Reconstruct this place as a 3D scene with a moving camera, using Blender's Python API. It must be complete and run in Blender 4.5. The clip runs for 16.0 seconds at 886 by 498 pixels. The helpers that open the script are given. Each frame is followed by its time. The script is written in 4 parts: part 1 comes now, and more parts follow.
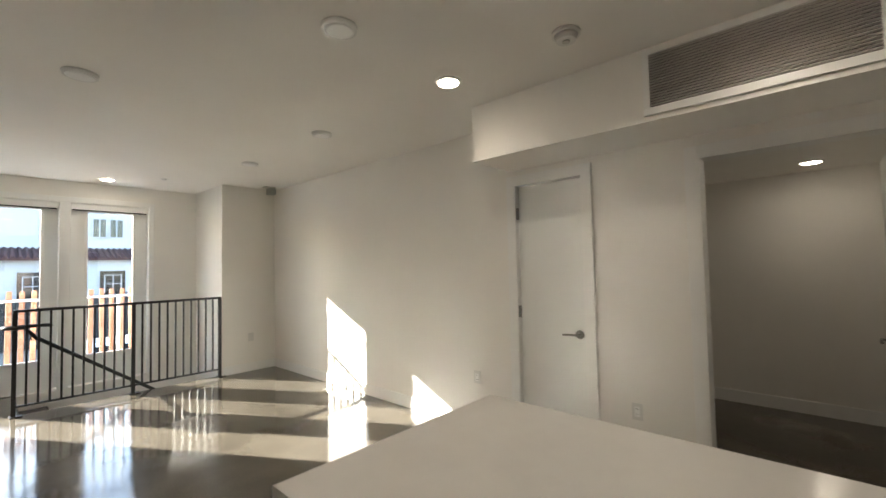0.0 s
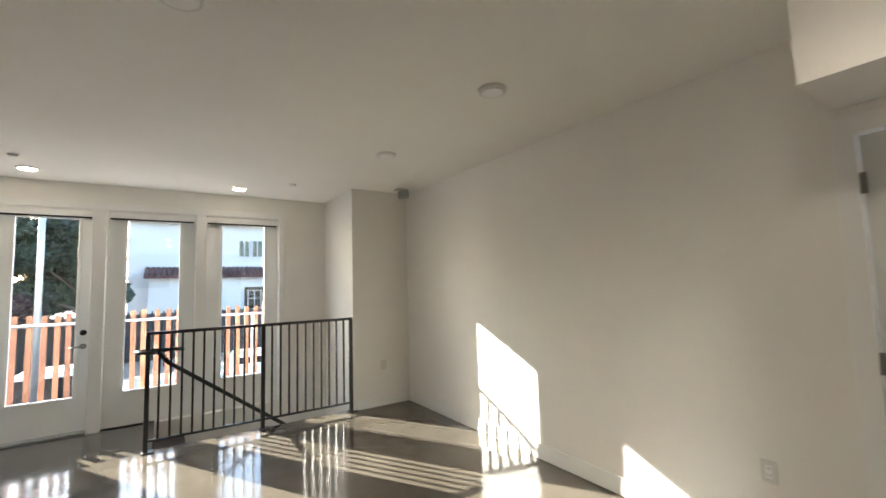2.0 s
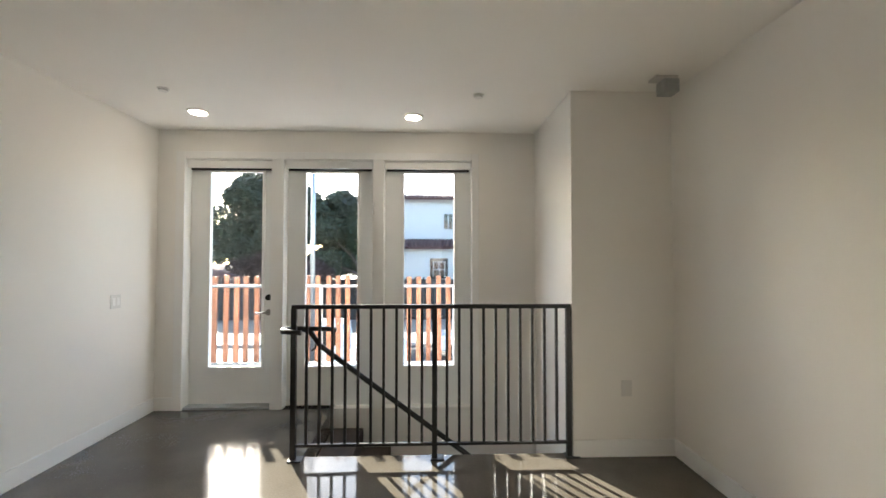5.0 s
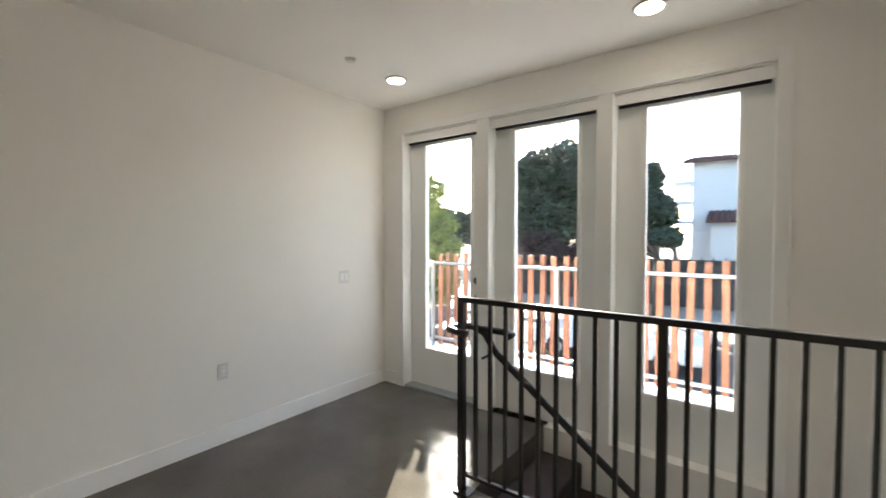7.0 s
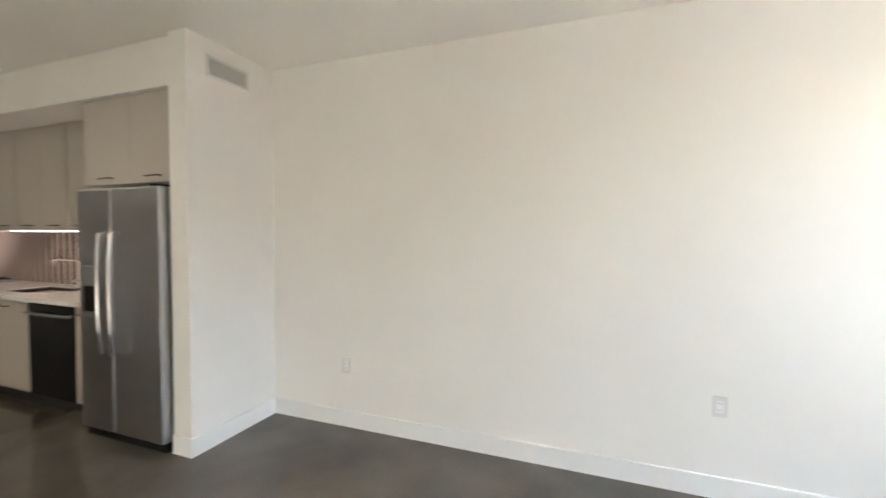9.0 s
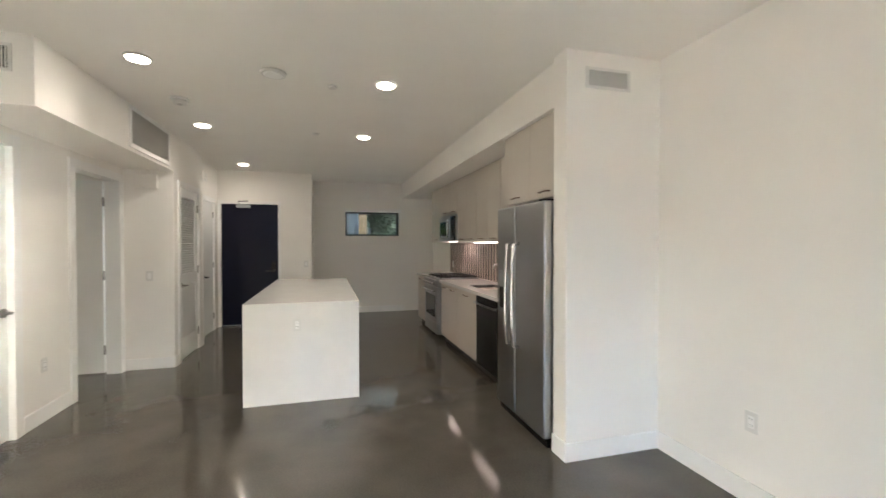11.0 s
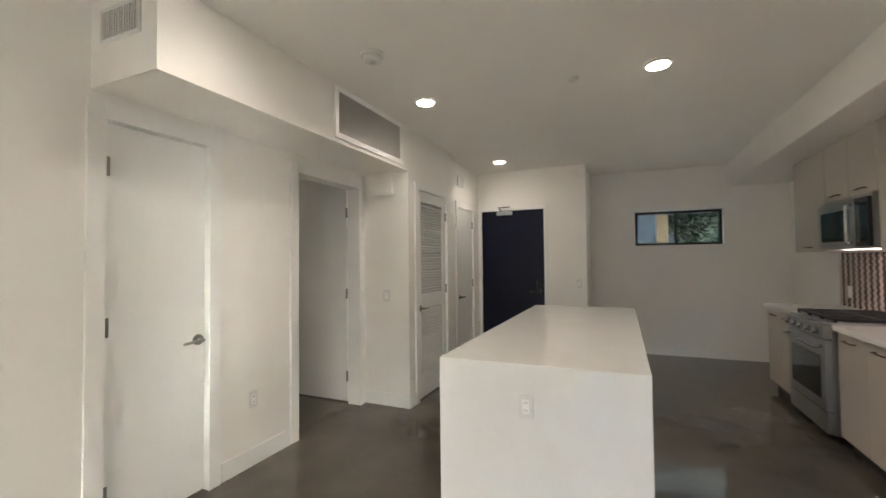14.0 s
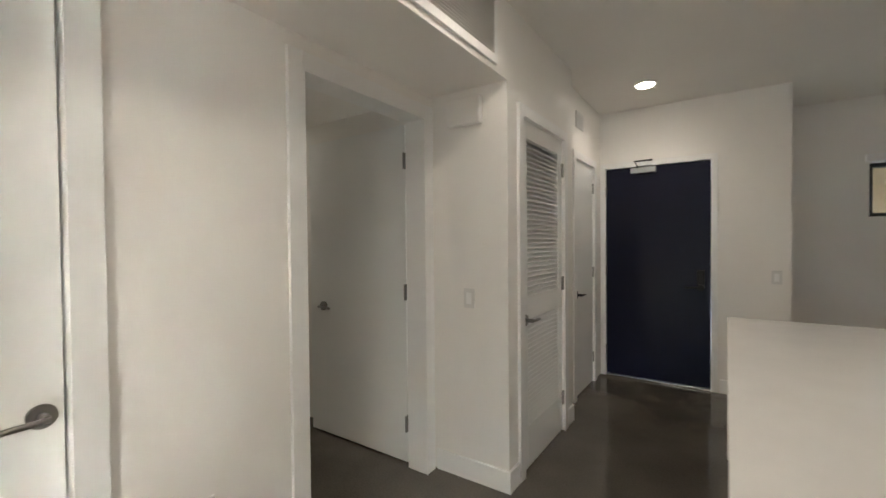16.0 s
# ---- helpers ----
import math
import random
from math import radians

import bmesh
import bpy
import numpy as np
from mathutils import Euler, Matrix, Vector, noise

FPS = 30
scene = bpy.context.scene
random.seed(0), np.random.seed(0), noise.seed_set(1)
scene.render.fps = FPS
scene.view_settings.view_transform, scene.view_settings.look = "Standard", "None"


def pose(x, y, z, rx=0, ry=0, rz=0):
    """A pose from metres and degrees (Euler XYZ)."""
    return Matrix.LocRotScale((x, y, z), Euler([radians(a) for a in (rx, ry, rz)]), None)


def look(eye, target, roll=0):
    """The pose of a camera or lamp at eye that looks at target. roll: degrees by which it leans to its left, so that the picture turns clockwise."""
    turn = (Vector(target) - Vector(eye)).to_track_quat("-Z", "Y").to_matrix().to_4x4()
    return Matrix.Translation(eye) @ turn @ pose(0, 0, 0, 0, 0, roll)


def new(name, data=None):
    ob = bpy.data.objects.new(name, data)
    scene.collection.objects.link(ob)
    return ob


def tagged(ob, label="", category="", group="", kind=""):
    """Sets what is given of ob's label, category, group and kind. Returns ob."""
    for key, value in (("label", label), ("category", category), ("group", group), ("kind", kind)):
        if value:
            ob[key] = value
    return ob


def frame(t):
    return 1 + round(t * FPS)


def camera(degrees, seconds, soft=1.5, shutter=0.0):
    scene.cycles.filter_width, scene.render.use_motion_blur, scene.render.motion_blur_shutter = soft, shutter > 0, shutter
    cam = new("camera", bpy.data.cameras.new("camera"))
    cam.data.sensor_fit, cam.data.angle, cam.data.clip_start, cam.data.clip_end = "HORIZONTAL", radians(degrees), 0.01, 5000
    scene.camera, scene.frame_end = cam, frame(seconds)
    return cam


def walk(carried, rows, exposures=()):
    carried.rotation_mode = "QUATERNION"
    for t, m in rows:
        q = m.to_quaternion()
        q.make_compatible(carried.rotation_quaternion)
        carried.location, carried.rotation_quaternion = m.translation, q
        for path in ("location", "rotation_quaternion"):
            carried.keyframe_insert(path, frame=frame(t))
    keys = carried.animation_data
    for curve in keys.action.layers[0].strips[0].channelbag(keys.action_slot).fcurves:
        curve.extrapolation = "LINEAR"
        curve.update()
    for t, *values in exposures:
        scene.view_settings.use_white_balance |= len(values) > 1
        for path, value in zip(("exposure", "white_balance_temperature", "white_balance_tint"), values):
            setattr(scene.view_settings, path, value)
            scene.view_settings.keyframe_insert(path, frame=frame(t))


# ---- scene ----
cam = camera(93.7, 16.0, shutter=0.3)

PATH = [
    (0, (1.434, -7.39, 1.503), (2.918, -6.052, 1.582), -1.2),
    (0.5, (1.524, -7.036, 1.541), (2.945, -5.635, 1.665), -1.7),
    (1, (1.587, -6.658, 1.551), (2.919, -5.175, 1.718), -1.7),
    (1.5, (1.665, -6.314, 1.539), (2.896, -4.748, 1.718), -1.7),
    (2, (1.802, -5.991, 1.521), (2.908, -4.333, 1.682), -1.6),
    (2.5, (1.975, -5.647, 1.505), (2.931, -3.896, 1.636), -1.4),
    (3, (2.102, -5.331, 1.487), (2.925, -3.511, 1.594), -1.2),
    (3.5, (2.246, -5.046, 1.474), (2.91, -3.161, 1.562), -1.0),
    (4, (2.382, -4.752, 1.472), (2.861, -2.812, 1.552), -0.7),
    (4.2, (2.418, -4.634, 1.452), (2.832, -2.679, 1.534), -0.5),
    (6.3, (2.975, -3.406, 1.453), (2.273, -1.533, 1.41), 0.0),
    (6.5, (2.974, -3.309, 1.455), (2.146, -1.489, 1.401), -0.0),
    (7, (3.005, -3.002, 1.467), (1.802, -1.405, 1.408), 0.0),
    (7.5, (2.985, -2.782, 1.480), (1.418, -1.540, 1.424), 0.2),
    (8, (2.944, -2.588, 1.478), (1.072, -1.887, 1.411), 0.3),
    (8.5, (2.841, -2.48, 1.411), (0.842, -2.432, 1.371), 0.9),
    (9, (2.644, -2.249, 1.454), (0.773, -2.95, 1.383), 0.3),
    (9.5, (2.516, -2.142, 1.436), (0.949, -3.382, 1.37), 0.4),
    (10, (2.482, -2.133, 1.455), (1.249, -3.706, 1.378), 0.4),
    (10.2, (2.457, -2.135, 1.462), (1.37, -3.812, 1.379), 0.3),
    (12.3, (1.9, -2.914, 1.434), (2.084, -4.905, 1.453), 0.5),
    (12.5, (1.879, -3.053, 1.436), (2.156, -5.033, 1.458), 0.5),
    (13, (1.89, -3.412, 1.448), (2.358, -5.356, 1.476), 0.3),
    (13.5, (1.936, -3.84, 1.446), (2.581, -5.733, 1.481), -0.1),
    (14, (2.081, -4.229, 1.429), (2.872, -6.065, 1.482), -0.6),
    (14.5, (2.256, -4.613, 1.462), (3.16, -6.396, 1.515), -0.8),
    (15, (2.46, -5.034, 1.453), (3.454, -6.769, 1.496), -0.9),
    (15.5, (2.721, -5.373, 1.425), (3.782, -7.069, 1.438), -0.8),
    (16, (2.987, -5.703, 1.413), (4.115, -7.354, 1.379), -0.5),
]
walk(cam, [(t, look(e, g, r)) for t, e, g, r in PATH],
     exposures=[(0, 3.5, 6450, 10), (1.5, 3.35, 6450, 10), (3, 3.27, 6450, 10), (4, 3.2, 6450, 10), (6.5, 3.0, 6450, 10), (7.5, 3.05, 6400, 10), (8, 3.2, 6350, 10), (8.5, 3.55, 6300, 10), (8.9, 4.1, 6200, 10), (10, 4.45, 6150, 10), (12.3, 4.25, 6100, 10), (13.5, 4.2, 6100, 10), (16, 4.05, 6050, 10)])

# ---------------------------------------------------------------- light
SUN_WAY = Vector((1.585, -2.64, -1.22))
world = bpy.data.worlds.new("sky")
scene.world = world
world.use_nodes = True
wn = world.node_tree
sky = wn.nodes.new("ShaderNodeTexSky")
sky.sky_type, sky.sun_disc = "NISHITA", False
sky.sun_elevation = math.atan2(1.22, math.hypot(1.585, 2.64))
sky.sun_rotation = math.atan2(-1.585, 2.64)
wn.nodes["Background"].inputs["Strength"].default_value = 0.125
wn.links.new(sky.outputs[0], wn.nodes["Background"].inputs["Color"])
sun = new("sun", bpy.data.lights.new("sun", "SUN"))
sun.data.energy, sun.data.angle, sun.data.color = 5.0, radians(0.45), (1.0, 0.93, 0.82)
sun.matrix_world = look((0, 0, 0), SUN_WAY)
LAMP_WATTS = 1.3
scene.cycles.caustics_reflective = True
scene.cycles.blur_glossy = 0.0
scene.cycles.diffuse_bounces = 8


# ---------------------------------------------------------------- materials
def material(name, color, rough=0.5, metal=0.0, var=0.06, scale=3.0, fine=60.0, bump=0.02, color2=None, coat=0.0, island=False):
    """Painted, stone or metal surface with variation at two scales and fine relief."""
    m = bpy.data.materials.new(name)
    m.use_nodes = True
    nt = m.node_tree
    b = nt.nodes["Principled BSDF"]
    b.inputs["Roughness"].default_value = rough
    b.inputs["Metallic"].default_value = metal
    b.inputs["Coat Weight"].default_value = coat
    co = nt.nodes.new("ShaderNodeTexCoord")
    n1 = nt.nodes.new("ShaderNodeTexNoise")
    n1.inputs["Scale"].default_value = scale
    n1.inputs["Detail"].default_value = 6
    n2 = nt.nodes.new("ShaderNodeTexNoise")
    n2.inputs["Scale"].default_value = fine
    n2.inputs["Detail"].default_value = 3
    geo = nt.nodes.new("ShaderNodeNewGeometry")
    for n in (n1, n2):
        nt.links.new(geo.outputs["Position"], n.inputs["Vector"])
    add = nt.nodes.new("ShaderNodeMath")
    add.operation = "ADD"
    mul = nt.nodes.new("ShaderNodeMath")
    mul.operation = "MULTIPLY"
    mul.inputs[1].default_value = 0.4
    nt.links.new(n2.outputs["Fac"], mul.inputs[0])
    nt.links.new(n1.outputs["Fac"], add.inputs[0])
    nt.links.new(mul.outputs[0], add.inputs[1])
    ramp = nt.nodes.new("ShaderNodeValToRGB")
    c2 = color2 or tuple(min(1, c * (1 + var)) for c in color)
    c1 = tuple(c * (1 - var) for c in color)
    ramp.color_ramp.elements[0].position, ramp.color_ramp.elements[1].position = 0.45, 0.95
    ramp.color_ramp.elements[0].color, ramp.color_ramp.elements[1].color = (*c1, 1), (*c2, 1)
    nt.links.new(add.outputs[0], ramp.inputs[0])
    out = ramp.outputs[0]
    if island:
        mixc = nt.nodes.new("ShaderNodeMix")
        mixc.data_type, mixc.blend_type = "RGBA", "MULTIPLY"
        mixc.inputs[0].default_value = 0.55
        nt.links.new(out, mixc.inputs[6])
        nt.links.new(geo.outputs["Random Per Island"], mixc.inputs[7])
        out = mixc.outputs[2]
    nt.links.new(out, b.inputs["Base Color"])
    if bump:
        bp = nt.nodes.new("ShaderNodeBump")
        bp.inputs["Strength"].default_value = bump
        bp.inputs["Distance"].default_value = 0.01
        nt.links.new(n2.outputs["Fac"], bp.inputs["Height"])
        nt.links.new(bp.outputs[0], b.inputs["Normal"])
    return m


def glow(name, color, strength):
    m = bpy.data.materials.new(name)
    m.use_nodes = True
    b = m.node_tree.nodes["Principled BSDF"]
    b.inputs["Base Color"].default_value = (0.9, 0.9, 0.9, 1)
    b.inputs["Emission Color"].default_value = (*color, 1)
    b.inputs["Emission Strength"].default_value = strength
    return m


def pane_material(name, gloss=0.07, tint=(0.97, 0.985, 0.98)):
    m = bpy.data.materials.new(name)
    m.use_nodes = True
    nt = m.node_tree
    tr, gl, mx = (nt.nodes.new("ShaderNodeBsdf" + k) for k in ("Transparent", "Glossy", "Diffuse"))
    nt.nodes.remove(mx)
    mx = nt.nodes.new("ShaderNodeMixShader")
    tr.inputs["Color"].default_value = (*tint, 1)
    gl.inputs["Roughness"].default_value = 0.01
    mx.inputs[0].default_value = gloss
    nt.links.new(tr.outputs[0], mx.inputs[1])
    nt.links.new(gl.outputs[0], mx.inputs[2])
    nt.links.new(mx.outputs[0], nt.nodes["Material Output"].inputs["Surface"])
    return m


def concrete_floor():
    """Polished grey concrete: cloudy stains, fine aggregate, slow waves in the polish."""
    m = material("polished_concrete", (0.062, 0.053, 0.041), 0.16, 0, 0.0, 1.3, 90, 0, color2=(0.135, 0.119, 0.096))
    nt = m.node_tree
    b = nt.nodes["Principled BSDF"]
    b.inputs["Specular IOR Level"].default_value = 0.6
    geo = nt.nodes["Geometry"]
    w = nt.nodes.new("ShaderNodeTexNoise")
    w.inputs["Scale"].default_value = 2.2
    w.inputs["Detail"].default_value = 2
    nt.links.new(geo.outputs["Position"], w.inputs["Vector"])
    bp = nt.nodes.new("ShaderNodeBump")
    bp.inputs["Strength"].default_value = 0.25
    bp.inputs["Distance"].default_value = 0.012
    nt.links.new(w.outputs["Fac"], bp.inputs["Height"])
    nt.links.new(bp.outputs[0], b.inputs["Normal"])
    r = nt.nodes.new("ShaderNodeMapRange")
    r.inputs["To Min"].default_value, r.inputs["To Max"].default_value = 0.07, 0.15
    nt.links.new(w.outputs["Fac"], r.inputs["Value"])
    nt.links.new(r.outputs[0], b.inputs["Roughness"])
    return m


def brushed_steel():
    m = material("brushed_steel", (0.40, 0.40, 0.405), 0.3, 1.0, 0.03, 2, 50, 0)
    nt = m.node_tree
    b = nt.nodes["Principled BSDF"]
    geo = nt.nodes["Geometry"]
    mp = nt.nodes.new("ShaderNodeMapping")
    mp.inputs["Scale"].default_value = (3, 3, 400)
    n = nt.nodes.new("ShaderNodeTexNoise")
    n.inputs["Scale"].default_value = 1.0
    nt.links.new(geo.outputs["Position"], mp.inputs["Vector"])
    nt.links.new(mp.outputs[0], n.inputs["Vector"])
    bp = nt.nodes.new("ShaderNodeBump")
    bp.inputs["Strength"].default_value = 0.12
    bp.inputs["Distance"].default_value = 0.004
    nt.links.new(n.outputs["Fac"], bp.inputs["Height"])
    nt.links.new(bp.outputs[0], b.inputs["Normal"])
    return m


def wood_picket_material():
    m = material("stained_wood", (0.23, 0.088, 0.046), 0.6, 0, 0.15, 4, 40, 0.1, color2=(0.36, 0.155, 0.085))
    nt = m.node_tree
    b = nt.nodes["Principled BSDF"]
    ob = nt.nodes.new("ShaderNodeObjectInfo")
    hs = nt.nodes.new("ShaderNodeHueSaturation")
    src = b.inputs["Base Color"].links[0].from_socket
    mr = nt.nodes.new("ShaderNodeMapRange")
    mr.inputs["To Min"].default_value, mr.inputs["To Max"].default_value = 0.65, 1.25
    nt.links.new(ob.outputs["Random"], mr.inputs["Value"])
    nt.links.new(mr.outputs[0], hs.inputs["Value"])
    nt.links.new(src, hs.inputs["Color"])
    nt.links.new(hs.outputs[0], b.inputs["Base Color"])
    return m


M_WALL = material("wall_paint", (0.86, 0.838, 0.80), 0.55, 0, 0.02, 1.5, 120, 0.03)
M_CEIL = material("ceiling_paint", (0.865, 0.845, 0.805), 0.7, 0, 0.02, 1.5, 140, 0.03)
M_TRIM = material("trim_paint", (0.86, 0.855, 0.84), 0.35, 0, 0.015, 2, 60, 0.015)
M_DOOR = material("door_paint", (0.84, 0.845, 0.83), 0.38, 0, 0.015, 2, 50, 0.015)
# White plastic greyed down: the wall plates' shading is put into the colour.
M_PLATE = material("greyed_white_plastic", (0.72, 0.71, 0.685), 0.3, 0, 0.01, 8, 80, 0)
# Near black for slots and toe kicks; behind vent slats it stands for shade.
M_NEAR_BLACK = material("near_black", (0.03, 0.03, 0.03), 0.6)
M_FLOOR = concrete_floor()
M_QUARTZ = material("white_quartz", (0.80, 0.785, 0.76), 0.16, 0, 0.03, 6, 220, 0)
M_NAVY = material("navy_paint", (0.004, 0.005, 0.02), 0.3, 0, 0.08, 3, 90, 0.02)
M_NAVY.node_tree.nodes["Principled BSDF"].inputs["Specular IOR Level"].default_value = 0.28
M_BLACK = material("black_steel", (0.012, 0.012, 0.013), 0.4, 0.0, 0.1, 5, 150, 0.05)
M_DARK = material("black_hardware", (0.02, 0.02, 0.022), 0.35, 0.6)
M_NICKEL = material("satin_nickel", (0.30, 0.29, 0.275), 0.28, 1.0, 0.03, 20, 100, 0)
M_STEEL = brushed_steel()
M_SINK = material("satin_sink_steel", (0.55, 0.5, 0.45), 0.45, 1.0, 0.04, 6, 80, 0)
M_CHROME = material("bright_steel", (0.72, 0.72, 0.72), 0.18, 1.0, 0.02, 5, 80, 0)
M_CAB = material("greige_laminate", (0.50, 0.455, 0.40), 0.4, 0, 0.03, 2, 80, 0.01)
M_BASECAB = material("pale_laminate", (0.54, 0.475, 0.41), 0.35, 0, 0.03, 2, 80, 0.01)
M_BRONZE = material("bronze_handles", (0.16, 0.105, 0.07), 0.35, 0.8, 0.05, 20, 100, 0)
M_DISH = material("black_enamel", (0.012, 0.012, 0.012), 0.25)
M_DISH.node_tree.nodes["Principled BSDF"].inputs["Specular IOR Level"].default_value = 0.25
M_OVEN = material("oven_glass", (0.012, 0.012, 0.014), 0.06)
M_IRON = material("cast_iron", (0.02, 0.02, 0.02), 0.6, 0, 0.2, 30, 200, 0.2)
M_TILE_L = material("cream_tile", (0.60, 0.50, 0.45), 0.25, 0, 0.06, 8, 80, 0.01)
M_TILE_D = material("brown_tile", (0.055, 0.034, 0.028), 0.25, 0, 0.15, 8, 80, 0.01)
M_GRILLE = material("grille_paint", (0.55, 0.53, 0.50), 0.45, 0, 0.03, 6, 80, 0)
M_STAIR = material("brown_carpet", (0.06, 0.042, 0.032), 0.9, 0, 0.25, 9, 220, 0.4)
M_GLASS = pane_material("window_glass")
M_GLASS_TINT = pane_material("tinted_glass", 0.035, (0.8, 0.87, 0.86))
M_LAMP = glow("lamp_diffuser", (1.0, 0.88, 0.7), 3.0)
M_LED = glow("led_strip", (1.0, 0.78, 0.66), 0.4)
M_WOOD = wood_picket_material()
M_SHADE = material("roller_fabric", (0.66, 0.64, 0.60), 0.8, 0, 0.03, 4, 300, 0.05)
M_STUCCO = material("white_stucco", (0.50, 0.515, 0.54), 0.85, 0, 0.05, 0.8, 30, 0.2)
M_ROOF = material("clay_roof_tile", (0.085, 0.04, 0.038), 0.8, 0, 0.3, 3, 20, 0.2, island=False)
M_ASPHALT = material("asphalt", (0.05, 0.05, 0.052), 0.85, 0, 0.25, 0.4, 25, 0.3)
M_PAVE = material("pale_concrete", (0.30, 0.29, 0.28), 0.8, 0, 0.12, 0.7, 30, 0.1)
M_DECK = material("white_concrete", (0.76, 0.75, 0.73), 0.8, 0, 0.08, 1.5, 40, 0.05)
M_GROUND = material("dry_ground", (0.22, 0.20, 0.17), 0.9, 0, 0.3, 0.3, 8, 0.3)
M_LEAF = material("dark_leaves", (0.024, 0.044, 0.03), 0.6, 0, 0.4, 0.8, 6, 0, color2=(0.05, 0.085, 0.048), island=True)
M_LEAF2 = material("young_leaves", (0.12, 0.2, 0.035), 0.55, 0, 0.3, 2, 12, 0, color2=(0.3, 0.34, 0.08), island=True)
M_LEAF_RED = material("purple_leaves", (0.028, 0.016, 0.02), 0.6, 0, 0.4, 0.8, 6, 0, color2=(0.06, 0.03, 0.036), island=True)
M_BARK = material("bark", (0.07, 0.055, 0.045), 0.9, 0, 0.3, 3, 30, 0.4)
M_WHITECAR = material("white_car_paint", (0.75, 0.75, 0.76), 0.25, 0, 0.01, 2, 40, 0, coat=0.5)
M_TYRE = material("tyre_rubber", (0.02, 0.02, 0.02), 0.8)
M_GALV = material("galvanised_steel", (0.45, 0.47, 0.48), 0.4, 0.8, 0.1, 6, 60, 0)
M_DARKFENCE = material("dark_fence_paint", (0.025, 0.027, 0.03), 0.7, 0, 0.2, 3, 30, 0.1)
M_CARPAINT = material("dark_car_paint", (0.05, 0.035, 0.035), 0.25, 0, 0.05, 2, 40, 0, coat=0.5)


# ---------------------------------------------------------------- mesh tools
def box(bm, x0, x1, y0, y1, z0, z1, bevel=0.0, mat=0):
    tmp = bmesh.new()
    bmesh.ops.create_cube(tmp, size=1.0)
    bmesh.ops.scale(tmp, vec=(abs(x1 - x0), abs(y1 - y0), abs(z1 - z0)), verts=tmp.verts)
    bmesh.ops.translate(tmp, vec=((x0 + x1) / 2, (y0 + y1) / 2, (z0 + z1) / 2), verts=tmp.verts)
    if bevel:
        bmesh.ops.bevel(tmp, geom=tmp.edges[:], offset=bevel, segments=2, affect="EDGES", profile=0.5)
    join(bm, tmp, mat=mat)
    return bm


def join(bm, tmp, m=None, mat=0):
    if m is not None:
        bmesh.ops.transform(tmp, matrix=m, verts=tmp.verts)
    at = {v: bm.verts.new(v.co) for v in tmp.verts}
    for f in tmp.faces:
        nf = bm.faces.new([at[v] for v in f.verts])
        nf.material_index, nf.smooth = mat, f.smooth
    tmp.free()


def rod(bm, a, b, r, n=12, r2=None):
    """A round bar from a to b."""
    a, b = Vector(a), Vector(b)
    tmp = bmesh.new()
    bmesh.ops.create_cone(tmp, cap_ends=True, segments=n, radius1=r, radius2=r if r2 is None else r2, depth=(b - a).length)
    for f in tmp.faces:
        f.smooth = len(f.verts) == 4
    q = (b - a).to_track_quat("Z", "Y").to_matrix().to_4x4()
    join(bm, tmp, Matrix.Translation((a + b) / 2) @ q)
    return bm


def tube(bm, pts, r, n=10):
    """A bent round bar through points."""
    pts = [Vector(p) for p in pts]
    rings = []
    for i, p in enumerate(pts):
        d = (pts[min(i + 1, len(pts) - 1)] - pts[max(i - 1, 0)]).normalized()
        u = d.orthogonal().normalized() if not rings else (rings[-1][1] - d * rings[-1][1].dot(d)).normalized()
        v = d.cross(u)
        rings.append(([bm.verts.new(p + r * (math.cos(k * math.tau / n) * u + math.sin(k * math.tau / n) * v)) for k in range(n)], u))
    for (r0, _), (r1, _) in zip(rings, rings[1:]):
        for k in range(n):
            bm.faces.new((r0[k], r0[(k + 1) % n], r1[(k + 1) % n], r1[k])).smooth = True
    bm.faces.new(rings[0][0][::-1])
    bm.faces.new(rings[-1][0])
    return bm


def B(*a, **k):
    return box(bmesh.new(), *a, **k)


def part(name, bm, mat, parent=None, label=""):
    me = bpy.data.meshes.new(name)
    bmesh.ops.recalc_face_normals(bm, faces=bm.faces[:])
    bm.to_mesh(me)
    bm.free()
    for x in (mat if isinstance(mat, (list, tuple)) else [mat]):
        me.materials.append(x)
    ob = new(name, me)
    if parent is not None:
        ob.parent = parent
        ob.matrix_parent_inverse = parent.matrix_world.inverted() if parent.matrix_world != Matrix() else Matrix()
    if label:
        ob["label"] = label
    return ob


def thing(name, at, label, category, group="", kind=""):
    ob = new(name)
    ob.empty_display_size = 0.1
    ob.location = at
    bpy.context.view_layer.update()
    return tagged(ob, label, category, group, kind)


def structure(name, bm, mat, label, category="wall"):
    return tagged(part(name, bm, mat), label, category, kind="structure")


# ---------------------------------------------------------------- shell
H = 2.735
XR, XB = 4.50, 3.99          # sunlit wall, bulkhead and louvre-door wall
YR, YS, YE, YW = -4.69, -7.81, -10.276, -11.154

